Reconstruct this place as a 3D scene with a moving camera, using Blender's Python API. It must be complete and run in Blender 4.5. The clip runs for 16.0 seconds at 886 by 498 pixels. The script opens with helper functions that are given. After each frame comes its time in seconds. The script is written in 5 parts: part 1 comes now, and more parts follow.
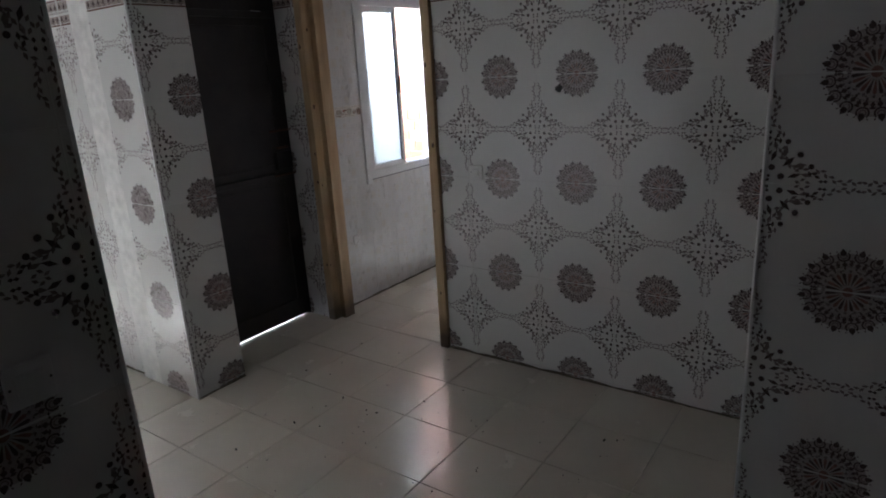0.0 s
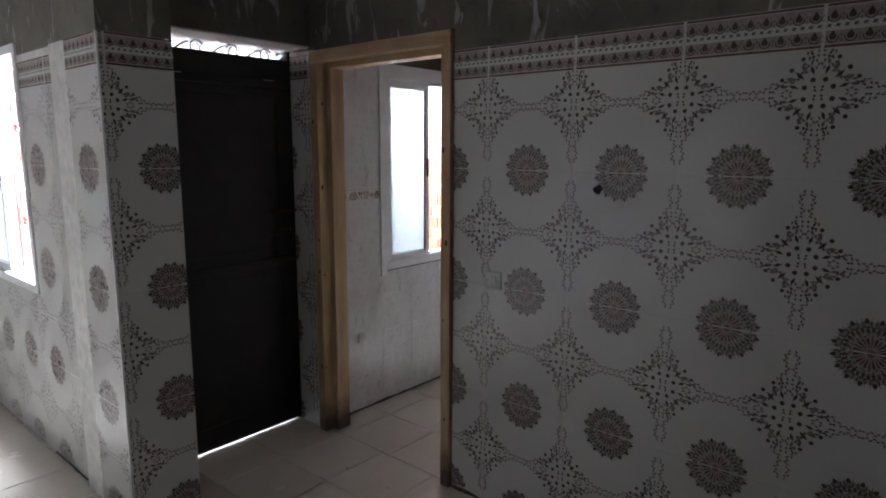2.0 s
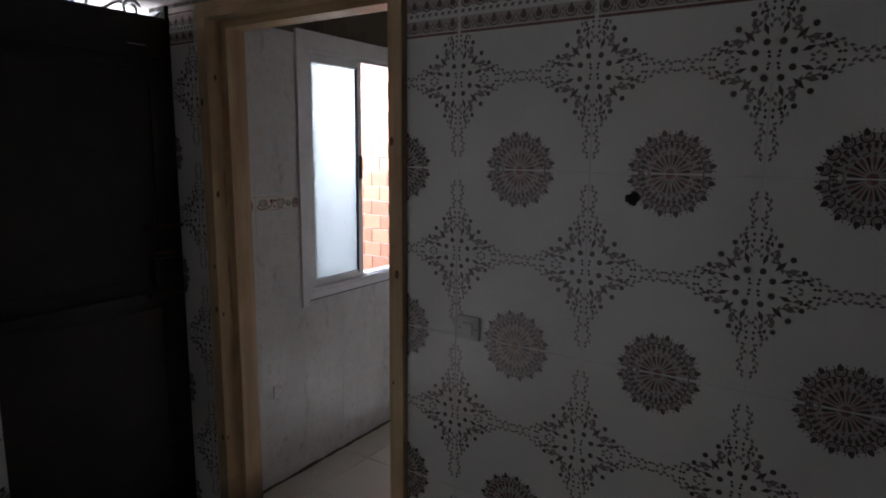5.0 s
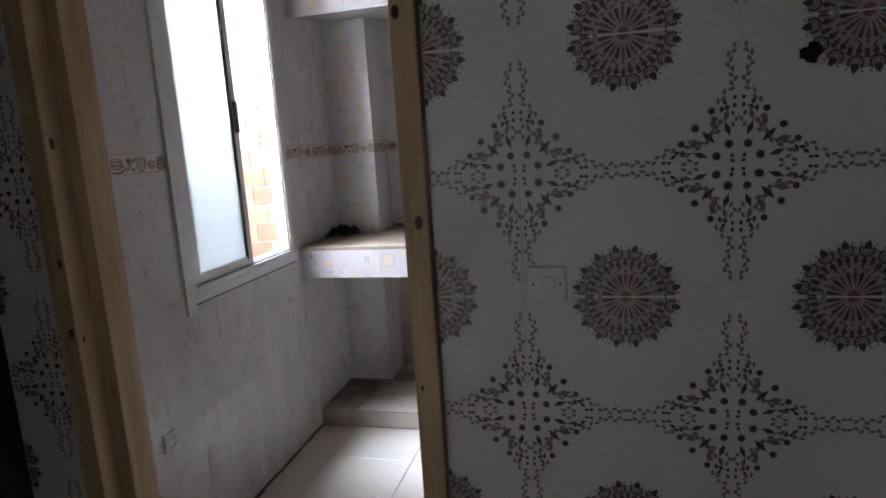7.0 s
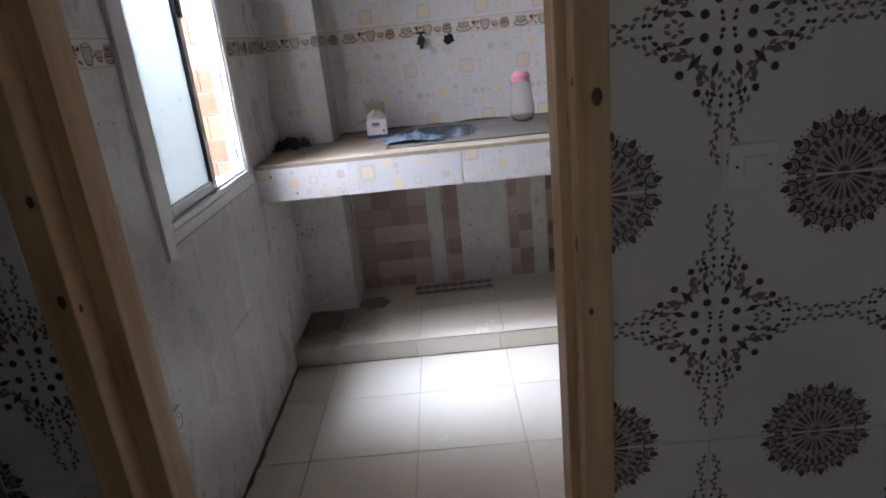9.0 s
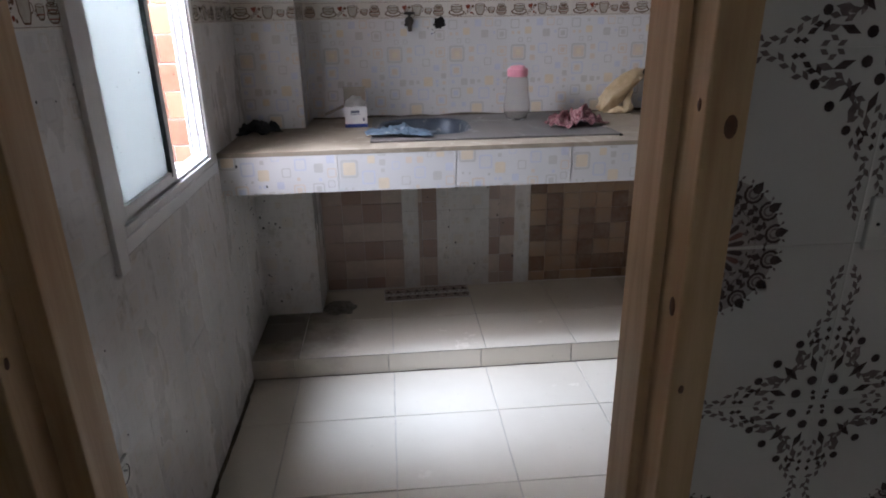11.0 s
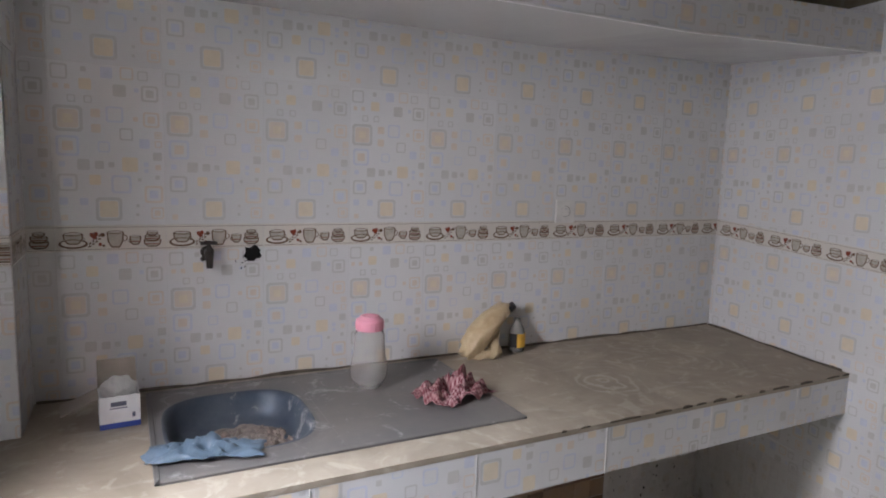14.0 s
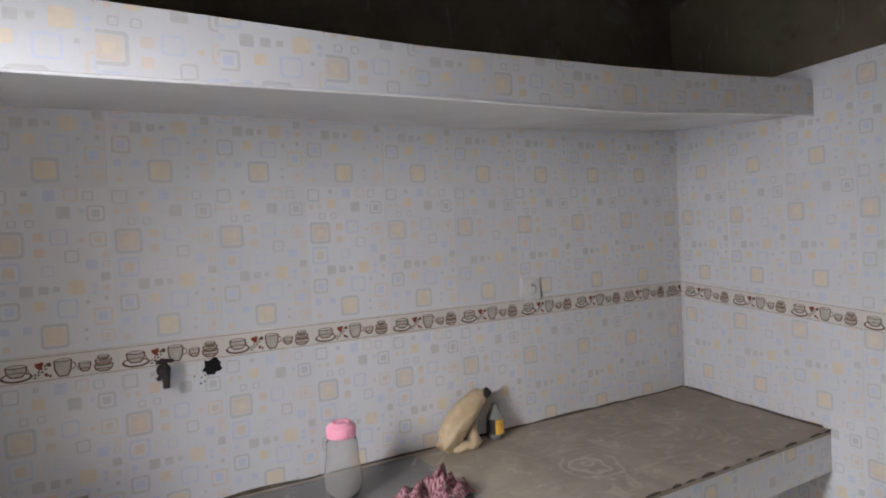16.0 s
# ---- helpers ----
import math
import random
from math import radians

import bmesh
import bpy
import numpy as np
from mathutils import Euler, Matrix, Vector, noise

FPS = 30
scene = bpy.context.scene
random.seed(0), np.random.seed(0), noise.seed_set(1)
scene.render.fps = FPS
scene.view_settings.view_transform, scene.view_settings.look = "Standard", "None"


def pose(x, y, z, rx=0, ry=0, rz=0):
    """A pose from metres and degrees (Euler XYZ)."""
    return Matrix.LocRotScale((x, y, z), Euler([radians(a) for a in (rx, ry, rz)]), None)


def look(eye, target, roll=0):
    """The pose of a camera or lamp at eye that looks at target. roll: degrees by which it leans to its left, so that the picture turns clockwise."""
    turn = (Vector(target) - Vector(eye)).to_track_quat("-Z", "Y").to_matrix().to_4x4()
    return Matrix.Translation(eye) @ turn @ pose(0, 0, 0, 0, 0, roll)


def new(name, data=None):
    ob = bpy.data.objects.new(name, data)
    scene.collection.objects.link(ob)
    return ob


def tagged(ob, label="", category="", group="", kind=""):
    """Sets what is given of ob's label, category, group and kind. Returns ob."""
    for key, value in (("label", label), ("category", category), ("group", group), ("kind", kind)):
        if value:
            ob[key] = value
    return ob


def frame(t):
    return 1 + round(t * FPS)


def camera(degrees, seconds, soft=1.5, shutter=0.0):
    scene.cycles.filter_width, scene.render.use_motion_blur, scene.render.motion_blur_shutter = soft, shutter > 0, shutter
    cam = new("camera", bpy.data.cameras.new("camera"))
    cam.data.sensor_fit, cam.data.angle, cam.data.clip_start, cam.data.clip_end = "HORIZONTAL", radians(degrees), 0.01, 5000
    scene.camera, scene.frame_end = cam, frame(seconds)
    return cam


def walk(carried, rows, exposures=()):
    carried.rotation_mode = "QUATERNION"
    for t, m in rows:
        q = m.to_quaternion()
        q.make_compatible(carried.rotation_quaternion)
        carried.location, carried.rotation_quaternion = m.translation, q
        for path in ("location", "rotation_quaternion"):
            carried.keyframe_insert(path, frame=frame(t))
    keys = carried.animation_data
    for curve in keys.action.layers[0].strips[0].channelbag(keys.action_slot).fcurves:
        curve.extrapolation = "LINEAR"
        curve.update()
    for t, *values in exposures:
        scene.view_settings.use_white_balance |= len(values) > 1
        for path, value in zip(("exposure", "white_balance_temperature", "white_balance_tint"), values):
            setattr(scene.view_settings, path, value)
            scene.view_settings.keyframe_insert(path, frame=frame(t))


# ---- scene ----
cam = camera(70.9, 16.0, soft=1.9)
PATH = [
    (0, (1.978, -2.718, 1.581), (0.849, -1.165, 1.021), -3.4),
    (0.5, (1.934, -2.629, 1.554), (0.789, -1.077, 1.024), -2.9),
    (1, (1.841, -2.455, 1.593), (0.775, -0.853, 1.048), -1.4),
    (1.5, (1.791, -2.282, 1.581), (0.587, -0.772, 1.058), -2.2),
    (2, (1.788, -2.133, 1.607), (0.501, -0.635, 1.287), 0.2),
    (2.5, (1.771, -2.057, 1.635), (0.558, -0.482, 1.415), 2.6),
    (3, (1.639, -1.995, 1.671), (0.55, -0.322, 1.544), 3.0),
    (3.5, (1.483, -1.96, 1.706), (0.4, -0.285, 1.563), 2.3),
    (4, (1.381, -1.832, 1.655), (0.274, -0.18, 1.44), 0.7),
    (4.5, (1.267, -1.683, 1.622), (0.164, -0.027, 1.416), 0.7),
    (4.7, (1.236, -1.624, 1.608), (0.127, 0.015, 1.322), 0.3),
    (6.8, (0.435, -1.27, 1.338), (-0.155, 0.612, 1.005), -0.8),
    (7, (0.345, -1.242, 1.349), (-0.133, 0.669, 1.002), -3.6),
    (7.5, (0.109, -1.228, 1.347), (-0.098, 0.716, 0.926), -5.1),
    (8, (-0.034, -1.171, 1.328), (-0.262, 0.772, 0.911), -5.3),
    (8.5, (-0.149, -1.061, 1.296), (-0.282, 0.863, 0.766), -6.3),
    (10.8, (-0.408, -0.822, 1.292), (-0.25, 1.027, 0.548), -1.9),
    (11, (-0.409, -0.73, 1.314), (-0.259, 1.134, 0.609), -1.0),
    (11.5, (-0.424, -0.569, 1.354), (-0.259, 1.334, 0.765), 0.2),
    (12, (-0.509, -0.39, 1.401), (-0.173, 1.523, 0.931), 1.3),
    (12.5, (-0.552, -0.246, 1.404), (-0.051, 1.62, 0.889), 2.9),
    (13, (-0.544, -0.083, 1.415), (-0.056, 1.82, 1.043), 1.6),
    (13.5, (-0.505, 0.029, 1.502), (0.115, 1.898, 1.151), 3.2),
    (14, (-0.518, 0.146, 1.548), (0.389, 1.91, 1.292), 1.9),
    (14.5, (-0.518, 0.206, 1.554), (0.573, 1.867, 1.334), 1.9),
    (15, (-0.505, 0.194, 1.585), (0.537, 1.887, 1.368), -1.7),
    (15.5, (-0.496, 0.174, 1.629), (0.499, 1.905, 1.511), -2.0),
    (16, (-0.493, 0.179, 1.623), (0.516, 1.905, 1.575), -2.7),
]
walk(cam, [(t, look(eye, target, roll)) for t, eye, target, roll in PATH], [(0, 5.1, 6050, 20), (3, 4.65, 6100, 22), (4.5, 4.2, 6100, 22), (7, 4.68, 6200, 22), (8.5, 4.6, 6200, 22), (11, 4.22, 6250, 21), (13, 4.15, 6450, 22), (14, 4.6, 6400, 20), (14.5, 4.75, 6400, 19), (16, 4.85, 6350, 18)])


# ---- world and light ----
HALL_X0, HALL_X1, HALL_Y0 = -3.6, 3.4, -4.6   # extent of the hall

world = bpy.data.worlds.new("sky")
scene.world = world
world.use_nodes = True
wn = world.node_tree.nodes
sky = wn.new("ShaderNodeTexSky")
sky.sky_type = "NISHITA"
sky.sun_disc = False
sky.sun_elevation = radians(52)
sky.sun_rotation = radians(60)
world.node_tree.links.new(sky.outputs[0], wn["Background"].inputs[0])
wn["Background"].inputs[1].default_value = 0.07

sun = new("sun", bpy.data.lights.new("sun", "SUN"))
sun.data.energy = 0.6
sun.data.angle = radians(12)
sun.data.color = (1.0, 0.94, 0.85)
sun.matrix_world = look((0, 0, 8), (-0.62, 2.1, 5.2))




def daylight(name, eye, target, width, height, power, color=(1.0, 1.0, 1.0), spread=150):
    """An added area lamp outside a window, in place of the sky's light."""
    data = bpy.data.lights.new(name, "AREA")
    data.shape, data.size, data.size_y, data.energy, data.color = "RECTANGLE", width, height, power, color
    data.spread = radians(spread)
    lamp = new(name, data)
    lamp.matrix_world = look(eye, target)
    return lamp


# added lamps out of view in the yard, in place of sky light
daylight("kitchen_window_daylight", (-1.45, 0.93, 2.0), (0.3, 0.98, 0.9), 0.6, 0.9, 2.9, (0.95, 0.97, 1.0))
daylight("light_well_daylight", (-2.15, 1.00, 3.35), (0.10, 1.02, 0.0), 0.6, 1.3, 9.5, (0.66, 0.84, 1.0))
daylight("barred_window_daylight", (-2.33, -0.62, 1.95), (-2.2, -1.9, 0.0), 1.0, 0.8, 7.8, (0.84, 0.93, 1.0), 120)


# ---- materials ----
class Nodes:
    """Short hand for building a node material."""

    def __init__(self, name):
        self.mat = bpy.data.materials.new(name)
        self.mat.use_nodes = True
        self.tree = self.mat.node_tree
        self.bsdf = self.tree.nodes["Principled BSDF"]
        self.pos = self.tree.nodes.new("ShaderNodeNewGeometry").outputs["Position"]

    def add(self, kind, **values):
        node = self.tree.nodes.new(kind)
        for key, value in values.items():
            if hasattr(value, "is_output"):
                self.tree.links.new(value, node.inputs[key.replace("_", " ")])
            else:
                node.inputs[key.replace("_", " ")].default_value = value
        return node

    def noise(self, scale, detail=4.0, rough=0.55, stretch=None, distortion=0.0):
        vec = self.pos
        if stretch:
            m = self.tree.nodes.new("ShaderNodeVectorMath")
            m.operation = "MULTIPLY"
            self.tree.links.new(self.pos, m.inputs[0])
            m.inputs[1].default_value = stretch
            vec = m.outputs[0]
        return self.add("ShaderNodeTexNoise", Vector=vec, Scale=scale, Detail=detail, Roughness=rough, Distortion=distortion).outputs[0]

    def ramp(self, fac, lo, hi, a=0.0, b=1.0):
        node = self.tree.nodes.new("ShaderNodeMapRange")
        for i, v in ((1, lo), (2, hi), (3, a), (4, b)):
            node.inputs[i].default_value = v
        self.tree.links.new(fac, node.inputs[0])
        return node.outputs[0]

    def math(self, op, a, b=0.0):
        node = self.tree.nodes.new("ShaderNodeMath")
        node.operation = op
        for i, v in ((0, a), (1, b)):
            if hasattr(v, "is_output"):
                self.tree.links.new(v, node.inputs[i])
            else:
                node.inputs[i].default_value = v
        return node.outputs[0]

    def mix(self, fac, a, b):
        node = self.tree.nodes.new("ShaderNodeMixRGB")
        for i, v in ((0, fac), (1, a), (2, b)):
            if hasattr(v, "is_output"):
                self.tree.links.new(v, node.inputs[i])
            elif i == 0:
                node.inputs[0].default_value = v
            else:
                node.inputs[i].default_value = (*v, 1)
        return node.outputs[0]

    def split(self):
        node = self.tree.nodes.new("ShaderNodeSeparateXYZ")
        self.tree.links.new(self.pos, node.inputs[0])
        return node.outputs

    def random(self):
        return self.tree.nodes.new("ShaderNodeObjectInfo").outputs["Random"]

    def bump(self, height, strength, distance=0.002):
        node = self.add("ShaderNodeBump", Strength=strength, Distance=distance, Height=height)
        self.tree.links.new(node.outputs[0], self.bsdf.inputs["Normal"])

    def done(self, color=None, rough=None, metal=0.0, **more):
        for key, value in (("Base Color", color), ("Roughness", rough), ("Metallic", metal)):
            if value is None:
                continue
            if hasattr(value, "is_output"):
                self.tree.links.new(value, self.bsdf.inputs[key])
            elif key == "Base Color":
                self.bsdf.inputs[key].default_value = (*value, 1)
            else:
                self.bsdf.inputs[key].default_value = value
        for key, value in more.items():
            self.bsdf.inputs[key.replace("_", " ")].default_value = value
        return self.mat


def glazed(name, base, dirt, amount, rough=0.1, relief=0.05):
    """Glazed ceramic with small differences from tile to tile and thin dirt."""
    n = Nodes(name)
    tone = n.ramp(n.random(), 0, 1, 0.93, 1.0)
    cloud = n.ramp(n.noise(3.0, 3), 0.2, 0.85, 0.0, 1.0)
    speck = n.ramp(n.noise(38, 5, 0.7), 0.6, 0.78, 0.0, 1.0)
    col = n.mix(1.0, base, base)
    mul = n.tree.nodes.new("ShaderNodeMixRGB")
    mul.blend_type = "MULTIPLY"
    mul.inputs[0].default_value = 1.0
    n.tree.links.new(col, mul.inputs[1])
    n.tree.links.new(n.add("ShaderNodeCombineColor", Red=tone, Green=tone, Blue=tone).outputs[0], mul.inputs[2])
    fac = n.math("MULTIPLY", n.math("ADD", cloud, n.math("MULTIPLY", speck, 0.6)), amount)
    col = n.mix(fac, mul.outputs[0], dirt)
    n.bump(n.noise(9, 2), relief, 0.004)
    return n.done(col, n.ramp(cloud, 0, 1, rough, rough + 0.16))


def grimy(name, base, dirt):
    """Unwashed glazed tile under a soft film of soot, with faint runs and small spots."""
    n = Nodes(name)
    film = n.ramp(n.noise(1.6, 4, 0.5), 0.25, 0.8, 0.02, 0.24)
    runs = n.ramp(n.noise(6.0, 5, 0.6, (1, 1, 0.22)), 0.45, 0.85, 0.0, 0.30)
    spot = n.ramp(n.noise(17, 5, 0.7, (1, 1, 0.55)), 0.58, 0.74, 0.0, 0.50)
    fac = n.math("MINIMUM", n.math("ADD", n.math("ADD", film, runs), spot), 0.9)
    n.bump(n.noise(9, 2), 0.05, 0.004)
    return n.done(n.mix(fac, base, dirt), n.ramp(fac, 0, 1, 0.22, 0.6))


def plain(name, color, rough=0.5, metal=0.0, vary=0.12, scale=30.0, bump=0.1, **more):
    n = Nodes(name)
    f = n.ramp(n.noise(scale, 5), 0.3, 0.7, 0.0, 1.0)
    lo = tuple(c * (1 - vary) for c in color)
    hi = tuple(min(1, c * (1 + vary)) for c in color)
    n.bump(n.noise(scale * 4, 3), bump, 0.001)
    return n.done(n.mix(f, lo, hi), n.ramp(f, 0, 1, max(0.02, rough - 0.06), min(1, rough + 0.06)), metal, **more)


M_HALL = glazed("hall_tile_glaze", (0.69, 0.69, 0.665), (0.42, 0.38, 0.31), 0.16, 0.08)
M_INK = plain("printed_lustre", (0.115, 0.085, 0.085), 0.22, 0.25, 0.3, 60)
M_INK_MID = plain("printed_lustre_pale", (0.25, 0.205, 0.205), 0.24, 0.2, 0.2, 60)
M_INK_RED = plain("printed_lustre_centre", (0.27, 0.15, 0.13), 0.24, 0.2, 0.2, 60)
M_INK_LIGHT = plain("printed_lustre_veil", (0.43, 0.39, 0.375), 0.22, 0.1, 0.15, 60)
# paler inks: the glare on the window wall is put into the print
M_INK_GLARE = plain("glare_lustre", (0.16, 0.125, 0.12), 0.3, 0.1, 0.2, 60)
M_INK_GLARE2 = plain("glare_lustre_pale", (0.29, 0.25, 0.24), 0.3, 0.1, 0.2, 60)
M_KIT = glazed("kitchen_tile_glaze", (0.76, 0.76, 0.76), (0.45, 0.42, 0.37), 0.22, 0.09)
M_SQ_YEL = plain("printed_square_sand", (0.755, 0.665, 0.525), 0.12, 0, 0.04, 40, 0.02)
M_SQ_GREY = plain("printed_square_grey", (0.60, 0.59, 0.565), 0.12, 0, 0.04, 40, 0.02)
M_SQ_BLUE = plain("printed_square_blue", (0.63, 0.655, 0.73), 0.12, 0, 0.04, 40, 0.02)
M_SQ_PALE = plain("printed_square_cream", (0.725, 0.64, 0.555), 0.12, 0, 0.04, 40, 0.02)
M_KIT_DIRTY = grimy("grimy_tile_glaze", (0.72, 0.71, 0.69), (0.20, 0.17, 0.13))
M_SQ_FADED = grimy("faded_print_sand", (0.69, 0.655, 0.60), (0.20, 0.17, 0.13))
M_SQ_FADED2 = grimy("faded_print_grey", (0.67, 0.66, 0.645), (0.20, 0.17, 0.13))
M_BAND = glazed("cup_border_glaze", (0.74, 0.70, 0.63), (0.45, 0.40, 0.33), 0.15)
M_CUP = plain("printed_cup_brown", (0.15, 0.085, 0.05), 0.2, 0, 0.2, 60, 0.02)
M_CUP_PALE = plain("printed_cup_grey", (0.49, 0.45, 0.38), 0.2, 0, 0.15, 60, 0.02)
M_CUP_RED = plain("printed_heart_red", (0.24, 0.055, 0.03), 0.2, 0, 0.2, 60, 0.02)
M_GROUT = plain("grey_grout", (0.50, 0.47, 0.42), 0.9, 0, 0.2, 20)
M_GROUTW = plain("white_grout", (0.66, 0.65, 0.62), 0.8, 0, 0.15, 20)


def floor_material():
    n = Nodes("cream_floor_tile")
    tone = n.ramp(n.random(), 0, 1, 0.0, 1.0)
    base = n.mix(tone, (0.68, 0.63, 0.54), (0.73, 0.68, 0.59))
    cloud = n.ramp(n.noise(2.2, 6, 0.6), 0.25, 0.85, 0.0, 0.4)
    base = n.mix(cloud, base, (0.45, 0.40, 0.32))
    speck = n.ramp(n.noise(55, 4, 0.7), 0.66, 0.76, 0.0, 0.5)
    base = n.mix(speck, base, (0.28, 0.24, 0.19))
    gap = n.add("ShaderNodeVectorMath")
    gap.operation = "DISTANCE"
    n.tree.links.new(n.pos, gap.inputs[0])
    gap.inputs[1].default_value = (-0.93, 1.66, 0.08)
    spill = n.ramp(n.math("ADD", gap.outputs["Value"], n.math("MULTIPLY", n.noise(7, 5, 0.65), 0.30)), 0.26, 0.52, 0.85, 0.0)
    base = n.mix(spill, base, (0.06, 0.05, 0.04))
    n.bump(n.noise(7, 3), 0.05, 0.004)
    return n.done(base, n.ramp(n.noise(4.5, 6, 0.65), 0.3, 0.7, 0.10, 0.30))


def plaster_material(name, dark, light, cover):
    """Stripped cement wall with scraped remains of white plaster."""
    n = Nodes(name)
    base = n.mix(n.ramp(n.noise(2.6, 6, 0.65), 0.3, 0.7), dark, tuple(c * 1.7 for c in dark))
    base = n.mix(n.ramp(n.noise(14, 5), 0.55, 0.75, 0, 0.5), base, tuple(c * 0.4 for c in dark))
    big = n.noise(2.3, 7, 0.62, (1.0, 1.0, 0.55), 0.8)
    z = n.split()[2]
    lean = n.math("ADD", n.ramp(z, 2.1, 2.48, -0.05, 0.05), n.ramp(z, 2.33, 2.44, 0.0, 0.15))
    patch = n.ramp(n.math("ADD", big, lean), cover, cover + 0.035)
    scrape = n.ramp(n.noise(9.0, 5, 0.6, (1.5, 1.5, 0.45), 0.8), 0.605, 0.645)
    fac = n.math("MINIMUM", n.math("ADD", patch, scrape), 0.85)
    fac = n.math("MULTIPLY", fac, n.ramp(n.noise(11, 5), 0.3, 0.6, 0.45, 1.0))
    n.bump(n.math("ADD", n.math("MULTIPLY", fac, 2.0), n.noise(40, 6)), 0.5, 0.004)
    return n.done(n.mix(fac, base, light), 0.9)


def wood_material(name, stretch):
    n = Nodes(name)
    grain = n.noise(26, 5, 0.6, stretch, 0.4)
    base = n.mix(n.ramp(grain, 0.32, 0.68), (0.64, 0.46, 0.27), (0.44, 0.28, 0.145))
    stain = n.ramp(n.noise(4, 5, 0.6, (1, 1, 0.4)), 0.5, 0.75, 0, 0.5)
    base = n.mix(stain, base, (0.22, 0.13, 0.065))
    # darker towards the bottom, with an uneven upper edge
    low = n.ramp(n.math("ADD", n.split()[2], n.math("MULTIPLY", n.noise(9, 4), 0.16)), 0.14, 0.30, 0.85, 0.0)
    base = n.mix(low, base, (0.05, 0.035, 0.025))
    n.bump(grain, 0.25, 0.002)
    return n.done(base, 0.55)


def metal_door_material():
    n = Nodes("black_painted_steel")
    f = n.ramp(n.noise(6, 6, 0.65), 0.35, 0.7)
    base = n.mix(f, (0.010, 0.009, 0.009), (0.025, 0.020, 0.018))
    base = n.mix(n.ramp(n.noise(22, 6, 0.7), 0.64, 0.74, 0, 0.7), base, (0.05, 0.028, 0.018))
    n.bump(n.noise(30, 4), 0.2, 0.002)
    return n.done(base, 0.6, 0.0)


def counter_material():
    n = Nodes("dusty_marble_worktop")
    f = n.noise(3.5, 7, 0.65, None, 1.2)
    base = n.mix(n.ramp(f, 0.3, 0.7), (0.25, 0.21, 0.155), (0.42, 0.36, 0.28))
    vein = n.ramp(n.noise(7, 6, 0.6, None, 2.5), 0.55, 0.64, 0, 0.25)
    base = n.mix(vein, base, (0.64, 0.59, 0.50))
    mark = n.ramp(n.noise(18, 6, 0.7), 0.62, 0.76, 0, 0.6)
    base = n.mix(mark, base, (0.20, 0.16, 0.12))
    scratch = n.ramp(n.noise(16, 4, 0.6, (0.25, 1.2, 1), 0.6), 0.58, 0.75, 0, 0.35)
    base = n.mix(scratch, base, (0.54, 0.49, 0.41))
    # round trowel marks in the dried cement
    for cx, cy, r in ((1.22, 1.70, 0.27), (0.82, 1.60, 0.22)):
        d = n.add("ShaderNodeVectorMath")
        d.operation = "DISTANCE"
        n.tree.links.new(n.pos, d.inputs[0])
        d.inputs[1].default_value = (cx, cy, 0.9)
        dist = n.math("ADD", d.outputs["Value"], n.math("MULTIPLY", n.noise(5, 4), 0.16))
        ring = n.ramp(n.math("SINE", n.math("MULTIPLY", dist, 190.0)), 0.2, 0.9, 0.0, 1.0)
        ring = n.math("MULTIPLY", ring, n.ramp(dist, r * 0.75, r + 0.08, 1.0, 0.0))
        ring = n.math("MULTIPLY", ring, n.ramp(n.noise(6, 3), 0.45, 0.6, 0.0, 0.45))
        base = n.mix(ring, base, (0.56, 0.51, 0.43))
    n.bump(n.noise(25, 5), 0.3, 0.003)
    return n.done(base, n.ramp(f, 0.3, 0.7, 0.5, 0.8))


def steel_material(name, low, high):
    n = Nodes(name)
    f = n.ramp(n.noise(5, 6, 0.7), 0.35, 0.7)
    base = n.mix(f, low, high)
    white = n.ramp(n.noise(9, 6, 0.75, None, 1.0), 0.57, 0.70, 0, 0.75)
    base = n.mix(white, base, (0.55, 0.53, 0.50))
    n.bump(n.noise(45, 4), 0.1, 0.001)
    return n.done(base, n.ramp(f, 0, 1, 0.40, 0.65), n.ramp(white, 0, 1, 0.35, 0.0))


def checker_material():
    n = Nodes("orange_facing_tile")
    t = n.random()
    base = n.mix(n.ramp(t, 0.25, 0.75), (0.38, 0.17, 0.095), (0.27, 0.105, 0.06))
    base = n.mix(n.ramp(n.noise(30, 5), 0.3, 0.7, 0, 0.35), base, (0.40, 0.21, 0.13))
    return n.done(base, 0.45)


def frosted_material():
    n = Nodes("frosted_glass")
    n.tree.nodes.remove(n.bsdf)
    tr = n.add("ShaderNodeBsdfTranslucent")
    speck = n.ramp(n.noise(30, 4, 0.75), 0.66, 0.72, 0.0, 0.7)
    n.tree.links.new(n.mix(speck, (0.60, 0.62, 0.615), (0.20, 0.20, 0.18)), tr.inputs[0])
    gl = n.add("ShaderNodeBsdfGlossy")
    gl.inputs["Roughness"].default_value = 0.25
    tp = n.add("ShaderNodeBsdfRefraction")
    tp.inputs["Roughness"].default_value = 0.55
    tp.inputs["IOR"].default_value = 1.1
    tp.inputs["Color"].default_value = (0.55, 0.57, 0.565, 1)
    f1 = n.ramp(n.noise(18, 5, 0.7), 0.3, 0.7, 0.80, 0.92)
    m1 = n.add("ShaderNodeMixShader")
    n.tree.links.new(f1, m1.inputs[0])
    n.tree.links.new(tp.outputs[0], m1.inputs[1])
    n.tree.links.new(tr.outputs[0], m1.inputs[2])
    m2 = n.add("ShaderNodeMixShader")
    m2.inputs[0].default_value = 0.06
    n.tree.links.new(m1.outputs[0], m2.inputs[1])
    n.tree.links.new(gl.outputs[0], m2.inputs[2])
